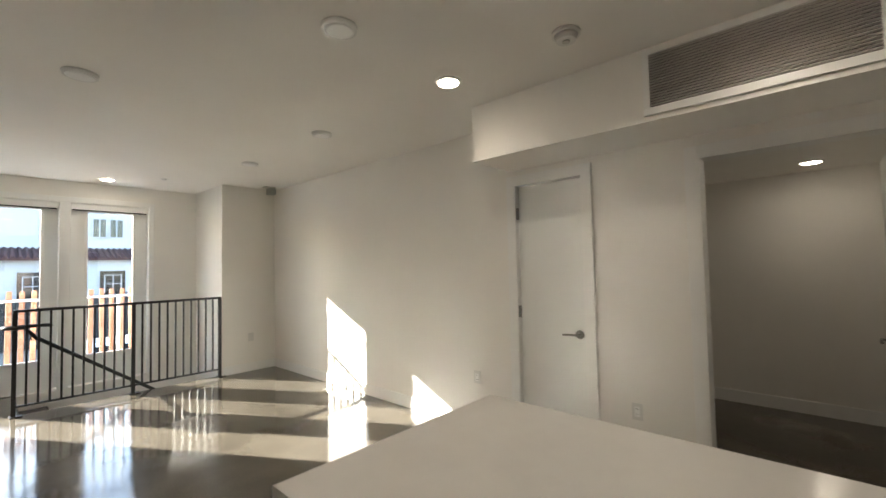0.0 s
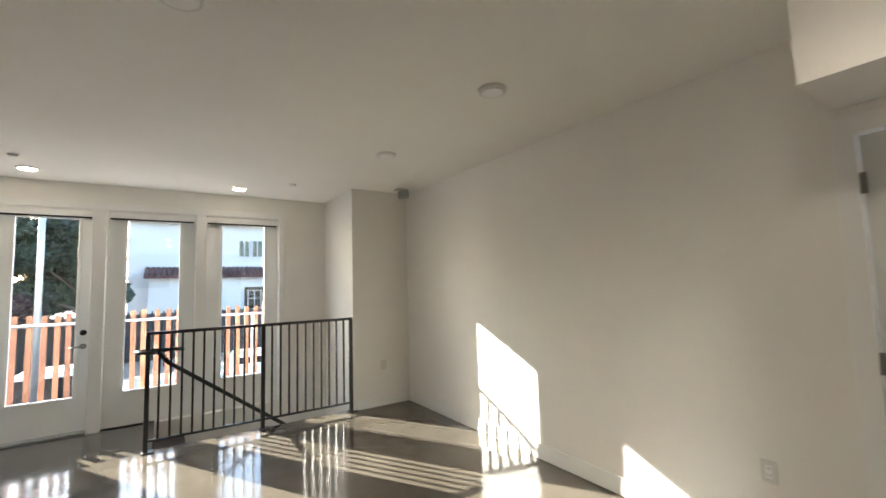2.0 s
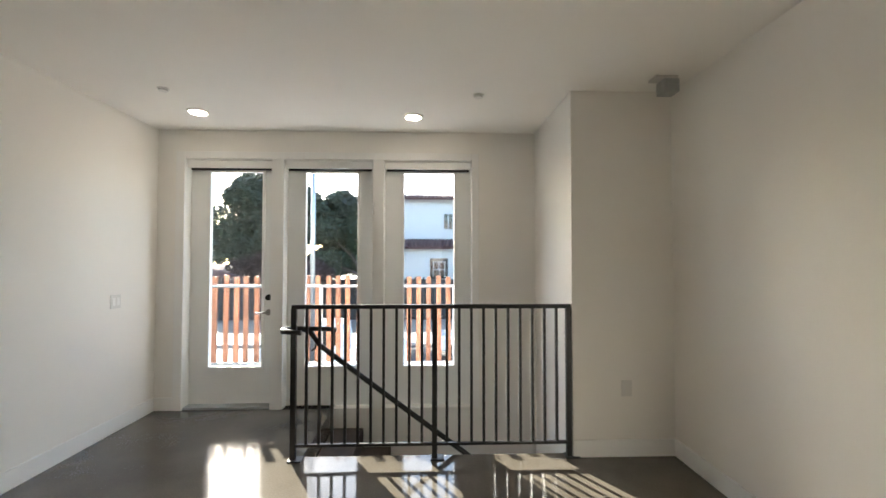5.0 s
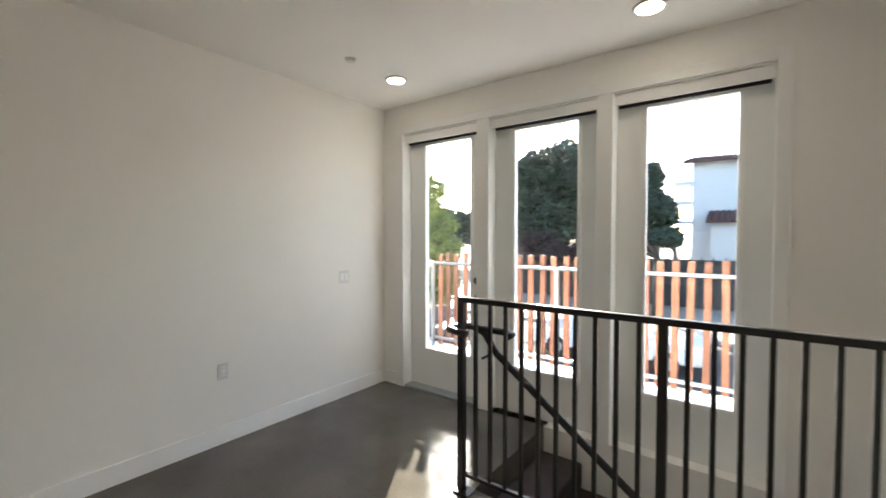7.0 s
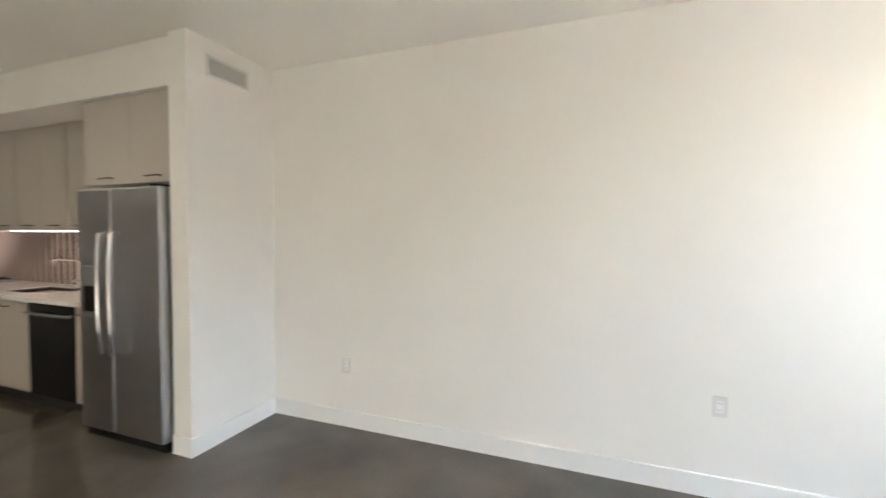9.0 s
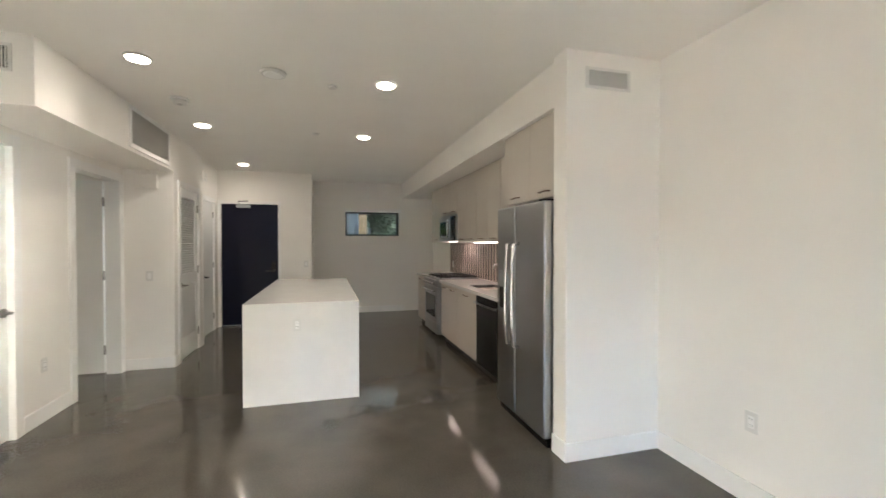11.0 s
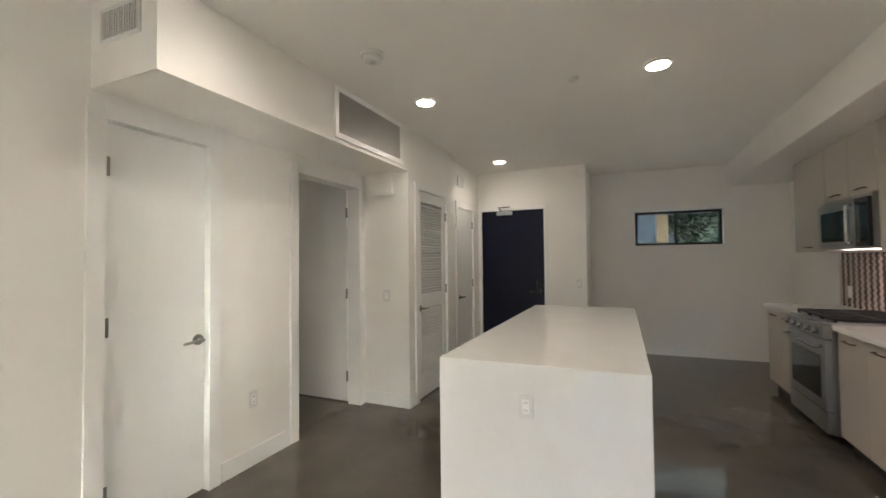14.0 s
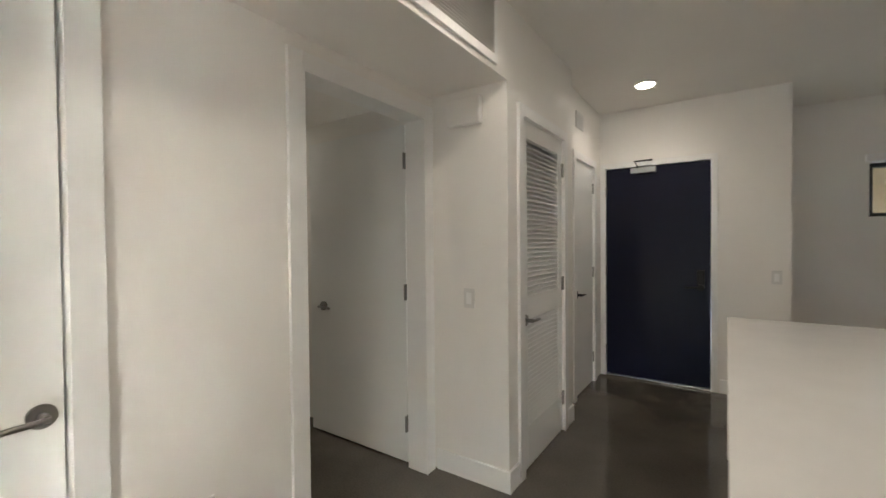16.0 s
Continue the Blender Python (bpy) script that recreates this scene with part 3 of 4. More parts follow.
t = thing("air_grille", (XB, -7.18, 2.52), "long white return-air grille with fine slats", "air grille")
gy0, gy1, gz0, gz1 = -7.67, -6.68, 2.335, 2.72
bm = B(XB - 0.016, XB, gy0, gy1, gz0, gz0 + 0.045, bevel=0.003)
box(bm, XB - 0.016, XB, gy0, gy1, gz1 - 0.035, gz1, bevel=0.003)
box(bm, XB - 0.016, XB, gy0, gy0 + 0.035, gz0 + 0.045, gz1 - 0.035)
box(bm, XB - 0.016, XB, gy1 - 0.035, gy1, gz0 + 0.045, gz1 - 0.035)
part("grille_frame", bm, M_TRIM, t)
# No duct is modelled; its shade is put into this sheet's colour.
part("backing", B(XB - 0.003, XB - 0.001, gy0 + 0.03, gy1 - 0.03, gz0 + 0.04, gz1 - 0.03), M_NEAR_BLACK, t, "near-black sheet for the shade behind the slats")
tmp = B(-0.008, 0.008, -0.461, 0.461, -0.002, 0.002)
gs_me = bpy.data.meshes.new("slat")
tmp.to_mesh(gs_me)
tmp.free()
gs_me.materials.append(M_GRILLE)
n = 19
for k in range(n):
    s = new("slat", gs_me)
    s.parent = t
    s.matrix_parent_inverse = t.matrix_world.inverted()
    s.matrix_basis = pose(XB - 0.010, (gy0 + gy1) / 2, gz0 + 0.055 + k * (gz1 - gz0 - 0.1) / (n - 1), 0, 14, 0)


def vent(label, axis, at, a0, a1, z0, z1, sgn, n, upright):
    """A supply register: frame, dark backing painted as inner shade, and slats on a wall."""
    t = thing("air_vent", ((a0 + a1) / 2, at, z0) if axis == "y" else (at, (a0 + a1) / 2, z0), label, "air vent")

    def slab(p, q, u0, u1, v0, v1):
        return (u0, u1, at + sgn * p, at + sgn * q, v0, v1) if axis == "y" else (at + sgn * p, at + sgn * q, u0, u1, v0, v1)
    f = 0.018
    bm = bmesh.new()
    for u0, u1, v0, v1 in ((a0, a1, z0, z0 + f), (a0, a1, z1 - f, z1), (a0, a0 + f, z0 + f, z1 - f), (a1 - f, a1, z0 + f, z1 - f)):
        box(bm, *slab(0, 0.01, u0, u1, v0, v1))
    part("vent_frame", bm, M_PLATE, t)
    part("backing", box(bmesh.new(), *slab(0.001, 0.002, a0 + f, a1 - f, z0 + f, z1 - f)), M_NEAR_BLACK, t)
    for k in range(n):
        if upright:
            u = a0 + f + (k + 0.5) * (a1 - a0 - 2 * f) / n
            part("slat", box(bmesh.new(), *slab(0.003, 0.009, u - 0.0035, u + 0.0035, z0 + f, z1 - f)), M_PLATE, t)
        else:
            v = z0 + f + (k + 0.5) * (z1 - z0 - 2 * f) / n
            part("slat", box(bmesh.new(), *slab(0.003, 0.009, a0 + f, a1 - f, v - 0.004, v + 0.004)), M_PLATE, t)


vent("white supply vent with upright slats on the bulkhead end", "y", -5.42, 4.10, 4.41, 2.50, 2.67, 1, 14, True)
vent("white supply vent on the wall end beside the kitchen", "y", YR, 0.25, 0.60, 2.49, 2.63, 1, 20, True)
vent("small white vent above the closet door", "x", XB + 0.10, -9.62, -9.40, 2.42, 2.56, -1, 10, False)

sp = thing("speaker", (4.33, -1.30, H), "small grey box speaker hung under the ceiling", "speaker")
part("mount", B(4.22, 4.38, -1.36, -1.26, H - 0.02, H, bevel=0.004), M_GRILLE, sp)
part("body", B(4.28, 4.39, -1.36, -1.25, H - 0.115, H - 0.02, bevel=0.008), M_GALV, sp)

t = thing("door_chime", (4.25, YS, 2.17), "white door chime box on the wall", "door chime")
part("cover", B(4.14, 4.37, YS + 0.001, YS + 0.05, 2.09, 2.25, bevel=0.01), M_WALL, t)


def plate_x(x, y, z, sgn, kind, label):
    """An outlet or switch plate on a wall whose face looks along sgn * x."""
    t = thing("outlet" if kind == "outlet" else "light_switch", (x, y, z), label, "outlet" if kind == "outlet" else "light switch", "wall plates")
    w = 0.0365 if kind != "switch2" else 0.058
    part("plate", B(x, x + sgn * 0.006, y - w, y + w, z - 0.058, z + 0.058, bevel=0.002), M_PLATE, t)
    if kind == "outlet":
        part("insert", B(x + sgn * 0.006, x + sgn * 0.009, y - 0.017, y + 0.017, z - 0.034, z + 0.034, bevel=0.001), M_TRIM, t)
        for dz in (-0.018, 0.018):
            for dy in (-0.006, 0.006):
                part("slot", B(x + sgn * 0.009, x + sgn * 0.0096, y + dy - 0.0013, y + dy + 0.0013, z + dz - 0.004, z + dz + 0.005), M_NEAR_BLACK, t)
    else:
        for dy in ((0,) if kind == "switch" else (-0.024, 0.024)):
            part("rocker", B(x + sgn * 0.006, x + sgn * 0.010, y + dy - 0.016, y + dy + 0.016, z - 0.033, z + 0.033, bevel=0.002), M_TRIM, t)
    return t


plate_x(XR, -5.02, 0.47, -1, "outlet", "white wall outlet on the sunlit wall")
plate_x(XR, -6.415, 0.46, -1, "outlet", "white wall outlet beside the closet door")
plate_x(XR, -2.95, 0.47, -1, "outlet", "white wall outlet in the sun patch")
plate_x(0.0, -1.61, 0.515, 1, "outlet", "white wall outlet on the plain wall")
plate_x(0.0, -4.01, 0.463, 1, "outlet", "white wall outlet near the wall return")
plate_x(0.007, -9.62, 1.07, 1, "outlet", "white outlet on the mosaic splashback")
plate_x(0.0, -0.52, 1.10, 1, "switch2", "white double light switch by the balcony door")


def plate_y(x, y, z, kind, label):
    t = thing("outlet" if kind == "outlet" else "light_switch", (x, y, z), label, "outlet" if kind == "outlet" else "light switch", "wall plates")
    part("plate", B(x - 0.0365, x + 0.0365, y, y + 0.006, z - 0.058, z + 0.058, bevel=0.002), M_PLATE, t)
    part("insert", B(x - 0.017, x + 0.017, y + 0.006, y + 0.009, z - 0.034, z + 0.034, bevel=0.001), M_TRIM, t)
    if kind == "outlet":
        for dz in (-0.018, 0.018):
            for dx in (-0.006, 0.006):
                part("slot", B(x + dx - 0.0013, x + dx + 0.0013, y + 0.009, y + 0.0096, z + dz - 0.004, z + dz + 0.005), M_NEAR_BLACK, t)


plate_y(4.24, YS, 1.08, "switch", "white light switch beside the hall doorway")
plate_y(2.63, YE, 1.08, "switch", "white light switch beside the entry door")
t = thing("wall_plate", (4.13, -1.065, 0.50), "blank white wall plate on the column", "wall plate")
part("plate", B(4.09, 4.17, -1.071, -1.065, 0.44, 0.56, bevel=0.002), M_PLATE, t)

# ---------------------------------------------------------------- island
IX0, IX1, IY0, IY1 = 1.972, 2.982, -8.95, -6.26
isl = thing("kitchen_island", (2.465, -7.6, 0), "white quartz waterfall kitchen island on the concrete floor", "kitchen island")
prof = [(IY0, 0.0), (IY0, 0.911), (IY0 + 0.003, 0.914), (IY1 - 0.003, 0.914), (IY1, 0.911), (IY1, 0.0), (IY1 - 0.04, 0.0), (IY1 - 0.04, 0.874), (IY0 + 0.04, 0.874), (IY0 + 0.04, 0.0)]
bm = bmesh.new()
ra = [bm.verts.new((IX0, *p)) for p in prof]
rb = [bm.verts.new((IX1, *p)) for p in prof]
for q in ((0, 1, 8, 9), (1, 2, 3, 4, 7, 8), (4, 5, 6, 7)):
    bm.faces.new([ra[k] for k in q])
    bm.faces.new([rb[k] for k in reversed(q)])
for k in range(10):
    bm.faces.new((ra[k], ra[(k + 1) % 10], rb[(k + 1) % 10], rb[k]))
part("waterfall_countertop", bm, M_QUARTZ, isl)
part("body", B(IX0 + 0.04, 2.66, IY0 + 0.041, IY1 - 0.041, 0.09, 0.873), M_BASECAB, isl)
part("toe_kick", B(IX0 + 0.1, 2.62, IY0 + 0.041, IY1 - 0.041, 0.0, 0.089), M_NEAR_BLACK, isl)
ny = 4
for k in range(ny):
    a = IY0 + 0.045 + k * (IY1 - IY0 - 0.09) / ny
    b = a + (IY1 - IY0 - 0.09) / ny - 0.004
    dr = part("door", B(IX0 + 0.021, IX0 + 0.039, a, b, 0.10, 0.865, bevel=0.0015), M_BASECAB, isl)
    bm = tube(bmesh.new(), [(IX0 + 0.021, a + 0.25, 0.80), (IX0 - 0.008, a + 0.25, 0.80), (IX0 - 0.008, a + 0.40, 0.80), (IX0 + 0.021, a + 0.40, 0.80)], 0.006)
    part("handle", bm, M_NICKEL, dr)
plate_y(2.525, IY1 - 0.001, 0.713, "outlet", "white outlet set into the island end panel")

# ---------------------------------------------------------------- kitchen run
FX = 0.62


def bar_handle_x(parent, x, y0, y1, z):
    bm = tube(bmesh.new(), [(x, y0 + 0.01, z), (x + 0.028, y0 + 0.01, z), (x + 0.028, y1 - 0.01, z), (x, y1 - 0.01, z)], 0.0055, 8)
    part("handle", bm, M_BRONZE, parent, "slim bronze bar handle")


def base_unit(y0, y1, doors, label):
    t = thing("base_cabinet", (0.3, (y0 + y1) / 2, 0), label, "base cabinet", "kitchen base cabinets")
    part("body", B(0.002, FX - 0.02, y0 + 0.001, y1 - 0.001, 0.09, 0.8735), M_BASECAB, t)
    part("toe_kick", B(0.05, FX - 0.07, y0 + 0.001, y1 - 0.001, 0.0, 0.089), M_NEAR_BLACK, t)
    w = (y1 - y0) / doors
    for k in range(doors):
        d = part("door", B(FX - 0.019, FX, y0 + k * w + 0.002, y0 + (k + 1) * w - 0.002, 0.10, 0.865, bevel=0.0015), M_BASECAB, t)
        bar_handle_x(d, FX, y0 + (k + 0.5) * w - 0.08, y0 + (k + 0.5) * w + 0.08, 0.815)


base_unit(-7.46, -6.705, 1, "pale laminate sink base cabinet with a dark bar handle")
base_unit(-8.24, -7.465, 2, "pale laminate base cabinet beside the range")
base_unit(-9.85, -9.04, 2, "pale laminate end base cabinet beyond the range")
base_unit(-6.095, -5.86, 1, "narrow pale base cabinet beside the refrigerator")

t = thing("dishwasher", (0.3, -6.5, 0), "black built-in dishwasher with a steel bar handle", "dishwasher")
part("body", B(0.02, FX - 0.02, -6.70, -6.10, 0.08, 0.872), M_DISH, t)
part("door", B(FX - 0.019, FX + 0.012, -6.70, -6.10, 0.10, 0.78, bevel=0.004), M_DISH, t)
part("control_panel", B(FX - 0.019, FX + 0.012, -6.70, -6.10, 0.785, 0.868, bevel=0.004), M_DISH, t)
part("handle", tube(bmesh.new(), [(FX + 0.012, -6.68, 0.79), (FX + 0.045, -6.68, 0.79), (FX + 0.05, -6.4, 0.79), (FX + 0.045, -6.12, 0.79), (FX + 0.012, -6.12, 0.79)], 0.011), M_STEEL, t)
part("toe_kick", B(0.05, FX - 0.06, -6.70, -6.10, 0.0, 0.079), M_NEAR_BLACK, t)

SX0, SX1, SY0, SY1 = 0.13, 0.50, -7.38, -6.76
ct = thing("worktop", (0.3, -7.0, 0.875), "pale quartz kitchen worktop with an undermount sink cut-out", "worktop")
bm = B(0.002, SX0, -8.242, -5.86, 0.875, 0.914)
box(bm, SX1, 0.65, -8.242, -5.86, 0.875, 0.914)
box(bm, SX0, SX1, -8.242, SY0, 0.875, 0.914)
box(bm, SX0, SX1, SY1, -5.86, 0.875, 0.914)
part("slab", bm, M_QUARTZ, ct)
part("slab", B(0.002, 0.65, -9.86, -9.042, 0.875, 0.914, bevel=0.002), M_QUARTZ, ct)
sk = thing("sink", (0.31, -7.04, 0.70), "stainless undermount kitchen sink", "sink")
bm = B(SX0 - 0.01, SX1 + 0.01, SY0 - 0.01, SY1 + 0.01, 0.69, 0.70)
for q in ((SX0 - 0.01, SX0, SY0, SY1), (SX1, SX1 + 0.01, SY0, SY1), (SX0, SX1, SY0 - 0.01, SY0), (SX0, SX1, SY1, SY1 + 0.01)):
    box(bm, *q, 0.70, 0.905)
part("bowl", bm, M_SINK, sk)
part("drain", rod(bmesh.new(), (0.31, -7.04, 0.70), (0.31, -7.04, 0.704), 0.045, 20), M_CHROME, sk)
fc = thing("faucet", (0.07, -7.04, 0.914), "chrome gooseneck kitchen faucet", "faucet")
part("base", rod(bmesh.new(), (0.07, -7.04, 0.914), (0.07, -7.04, 0.97), 0.024, 18), M_CHROME, fc)
part("spout", tube(bmesh.new(), [(0.07, -7.04, 0.97), (0.07, -7.04, 1.12), (0.085, -7.04, 1.17), (0.12, -7.04, 1.19), (0.26, -7.04, 1.19), (0.28, -7.04, 1.17), (0.28, -7.04, 1.14)], 0.013), M_CHROME, fc)
part("lever", rod(bmesh.new(), (0.07, -7.06, 0.95), (0.10, -7.13, 0.99), 0.007), M_CHROME, fc)

sd = thing("soap_dispenser", (0.09, -6.86, 0.914), "small white soap dispenser beside the faucet", "soap dispenser")
part("bottle", rod(bmesh.new(), (0.09, -6.86, 0.914), (0.09, -6.86, 1.03), 0.033, 20, 0.03), M_PLATE, sd)
part("pump", tube(bmesh.new(), [(0.09, -6.86, 1.03), (0.09, -6.86, 1.07), (0.13, -6.86, 1.072)], 0.006), M_CHROME, sd)

# triangle mosaic splashback
sb = thing("splashback", (0.0, -7.8, 0.914), "triangle mosaic splashback in cream and brown tiles", "splashback", kind="structure")
part("backing", B(0.0, 0.003, -9.85, -5.86, 0.916, 1.46), M_TILE_L, sb)
for tone, mat in ((0, M_TILE_L), (1, M_TILE_D)):
    bm = bmesh.new()
    s, hgt = 0.052, 0.0285
    r = 0
    while 0.918 + (r + 1) * hgt < 1.462:
        z0 = 0.918 + r * hgt
        c = 0
        while True:
            y0 = -9.845 + c * s + (s / 2 if r % 2 else 0)
            if y0 + 1.5 * s > -5.87:
                break
            g = 0.0009
            up = ((y0 + g * 2, z0 + g), (y0 + s - g * 2, z0 + g), (y0 + s / 2, z0 + hgt - g * 2))
            down = ((y0 + s / 2 + g * 2, z0 + hgt - g), (y0 + s * 1.5 - g * 2, z0 + hgt - g), (y0 + s, z0 + g * 2))
            for tri, shade in ((up, c % 2), (down, (c + r) % 2)):
                if shade != tone:
                    continue
                lo = [bm.verts.new((0.003, *p)) for p in tri]
                hi = [bm.verts.new((0.007, *p)) for p in tri]
                bm.faces.new(hi)
                for k in range(3):
                    bm.faces.new((lo[k], lo[(k + 1) % 3], hi[(k + 1) % 3], hi[k]))
            c += 1
        r += 1
    tagged(part("mosaic_tiles", bm, mat, sb, "cream triangle tiles" if tone == 0 else "brown triangle tiles"), kind="stuff")

# range
t = thing("gas_range", (0.34, -8.64, 0), "stainless gas range with black grates and oven door", "range")
RY0, RY1 = -9.035, -8.27
part("body", B(0.01, 0.64, RY0, RY1, 0.08, 0.90), M_STEEL, t)
part("cooktop", B(0.01, 0.66, RY0, RY1, 0.90, 0.922, bevel=0.003), M_STEEL, t)
part("control_panel", B(0.64, 0.70, RY0, RY1, 0.80, 0.90, bevel=0.008), M_STEEL, t)
dr = part("oven_door", B(0.64, 0.685, RY0 + 0.005, RY1 - 0.005, 0.25, 0.79, bevel=0.006), M_STEEL, t)
part("oven_window", B(0.685, 0.688, RY0 + 0.09, RY1 - 0.09, 0.33, 0.66), M_OVEN, dr, "dark oven glass")
part("oven_handle", tube(bmesh.new(), [(0.685, RY0 + 0.06, 0.735), (0.73, RY0 + 0.06, 0.735), (0.73, RY1 - 0.06, 0.735), (0.685, RY1 - 0.06, 0.735)], 0.012), M_CHROME, dr)
part("drawer", B(0.64, 0.682, RY0 + 0.005, RY1 - 0.005, 0.085, 0.24, bevel=0.005), M_STEEL, t)
for k in range(5):
    y = RY0 + 0.09 + k * (RY1 - RY0 - 0.18) / 4
    part("knob", rod(bmesh.new(), (0.70, y, 0.85), (0.735, y, 0.85), 0.024, 18, 0.02), M_CHROME, t)
for k in range(3):
    y0 = RY0 + 0.02 + k * (RY1 - RY0 - 0.04) / 3
    y1 = y0 + (RY1 - RY0 - 0.04) / 3 - 0.006
    bm = bmesh.new()
    for x in (0.05, 0.33, 0.60):
        box(bm, x, x + 0.014, y0, y1, 0.935, 0.955)
    for f in (0.0, 0.33, 0.66, 1.0):
        y = y0 + f * (y1 - y0 - 0.014)
        box(bm, 0.05, 0.614, y, y + 0.014, 0.935, 0.955)
    for x in (0.05, 0.60):
        for y in (y0, y1 - 0.014):
            box(bm, x, x + 0.014, y, y + 0.014, 0.9215, 0.936)
    part("grate", bm, M_IRON, t, "black cast iron grate")
for x in (0.19, 0.47):
    for y in (RY0 + 0.15, RY1 - 0.15):
        part("burner", rod(bmesh.new(), (x, y, 0.9215), (x, y, 0.934), 0.045, 20), M_IRON, t)


# wall cabinets and microwave
def wall_unit(y0, y1, z0, z1, doors, xf, label):
    t = thing("wall_cabinet", (0.18, (y0 + y1) / 2, z0), label, "wall cabinet", "kitchen wall cabinets")
    part("body", B(0.002, xf - 0.02, y0 + 0.001, y1 - 0.001, z0, z1), M_CAB, t)
    w = (y1 - y0) / doors
    for k in range(doors):
        d = part("door", B(xf - 0.019, xf, y0 + k * w + 0.0015, y0 + (k + 1) * w - 0.0015, z0 + 0.002, z1 - 0.002, bevel=0.0015), M_CAB, t)
        bar_handle_x(d, xf, y0 + (k + 0.5) * w - 0.075, y0 + (k + 0.5) * w + 0.075, z0 + 0.045)


wall_unit(-9.85, -9.11, 1.47, 2.418, 1, 0.36, "greige laminate wall cabinet at the end of the run")
wall_unit(-9.105, -8.25, 1.905, 2.418, 2, 0.36, "short greige wall cabinet above the microwave")
wall_unit(-8.245, -7.45, 1.47, 2.418, 2, 0.36, "greige laminate wall cabinet with dark bar handles")
wall_unit(-7.445, -6.65, 1.47, 2.418, 2, 0.36, "greige laminate wall cabinet above the sink")
wall_unit(-6.645, -5.86, 1.47, 2.418, 2, 0.36, "greige laminate wall cabinet beside the refrigerator")
wall_unit(-5.855, -4.855, 1.80, 2.418, 2, 0.66, "deep greige wall cabinet above the refrigerator")

t = thing("microwave", (0.2, -8.68, 1.48), "stainless over-the-range microwave with a dark glass door", "microwave")
part("body", B(0.002, 0.39, -9.10, -8.255, 1.485, 1.90), M_STEEL, t)
part("door", B(0.391, 0.42, -9.10, -8.45, 1.50, 1.87, bevel=0.004), M_STEEL, t)
part("window", B(0.4201, 0.423, -9.03, -8.53, 1.545, 1.80), M_OVEN, t, "dark glass microwave window")
part("control_panel", B(0.391, 0.42, -8.445, -8.255, 1.50, 1.87, bevel=0.004), M_OVEN, t, "black control panel")
part("handle", tube(bmesh.new(), [(0.42, -8.49, 1.53), (0.455, -8.49, 1.54), (0.455, -8.49, 1.82), (0.42, -8.49, 1.83)], 0.011), M_CHROME, t)
part("lamp_strip", B(0.10, 0.30, -8.95, -8.40, 1.479, 1.485), M_LED, t, "lit lamp under the microwave")
t = thing("led_strip", (0.30, -7.1, 1.466), "lit under-cabinet strip light", "strip light")
part("diffuser", B(0.29, 0.33, -7.60, -5.9, 1.458, 1.4695), M_LED, t)
for y0, y1, w in ((-7.60, -5.9, 0.03), (-8.95, -8.4, 0.018)):
    li = bpy.data.lights.new("strip_glow", "AREA")
    li.shape, li.size, li.size_y, li.energy, li.color = "RECTANGLE", 0.03, y1 - y0, w, (1.0, 0.70, 0.60)
    o = new("strip_glow", li)
    o.matrix_world = pose(0.27, (y0 + y1) / 2, 1.452)

# refrigerator
fr = thing("refrigerator", (0.4, -5.36, 0), "stainless side-by-side refrigerator with tall curved handles", "refrigerator")
FY0, FY1, FXF = -5.70, -4.87, 0.80
part("cabinet", B(0.03, FXF - 0.075, FY0, FY1, 0.02, 1.745, bevel=0.004), M_GALV, fr)
split = -5.345
for a, b in ((FY0, split - 0.004), (split + 0.004, FY1)):
    part("door", B(FXF - 0.07, FXF, a, b, 0.07, 1.755, bevel=0.014), M_STEEL, fr)
for y in (split - 0.045, split + 0.075):
    pts = [(FXF - 0.005, y, 0.63), (FXF + 0.045, y, 0.64), (FXF + 0.058, y, 0.80), (FXF + 0.062, y, 1.04), (FXF + 0.058, y, 1.28), (FXF + 0.045, y, 1.44), (FXF - 0.005, y, 1.45)]
    part("handle", tube(bmesh.new(), pts, 0.014, 12), M_CHROME, fr, "bright curved bar handle")
dsp = part("dispenser", B(FXF - 0.02, FXF + 0.004, -5.65, -5.47, 0.86, 1.22, bevel=0.004), M_GALV, fr, "grey ice and water dispenser")
part("dispenser_recess", B(FXF + 0.004, FXF + 0.006, -5.635, -5.485, 0.90, 1.08), M_DISH, dsp, "dark dispenser recess")
part("base_grille", B(FXF - 0.09, FXF - 0.03, FY0 + 0.01, FY1 - 0.01, 0.005, 0.065), M_DISH, fr)
part("hinge_cover", B(FXF - 0.10, FXF - 0.01, FY1 - 0.10, FY1 - 0.01, 1.756, 1.768, bevel=0.004), M_DISH, fr)

# ---------------------------------------------------------------- balcony
structure("balcony_floor", B(-1.2, 4.9, 0.2, 1.75, -0.28, -0.06), M_DECK, "pale concrete balcony floor", "floor")
fn = thing("picket_fence", (1.8, 1.6, -0.06), "balcony fence of orange-brown stained wooden pickets on steel rails", "fence")
part("rail", tube(bmesh.new(), [(-0.6, 1.57, 1.10), (4.85, 1.57, 1.10)], 0.02), M_GALV, fn, "galvanised top rail")
part("rail", tube(bmesh.new(), [(-0.6, 1.57, 0.06), (4.85, 1.57, 0.06)], 0.02), M_GALV, fn, "galvanised bottom rail")
for x in (-0.6, 1.2, 3.0, 4.8):
    part("post", B(x - 0.02, x + 0.02, 1.53, 1.57, -0.06, 1.12), M_GALV, fn)
tmp = B(-0.03, 0.03, -0.02, 0.02, 0.0, 1.26, bevel=0.004)
pk_me = bpy.data.meshes.new("picket")
tmp.to_mesh(pk_me)
tmp.free()
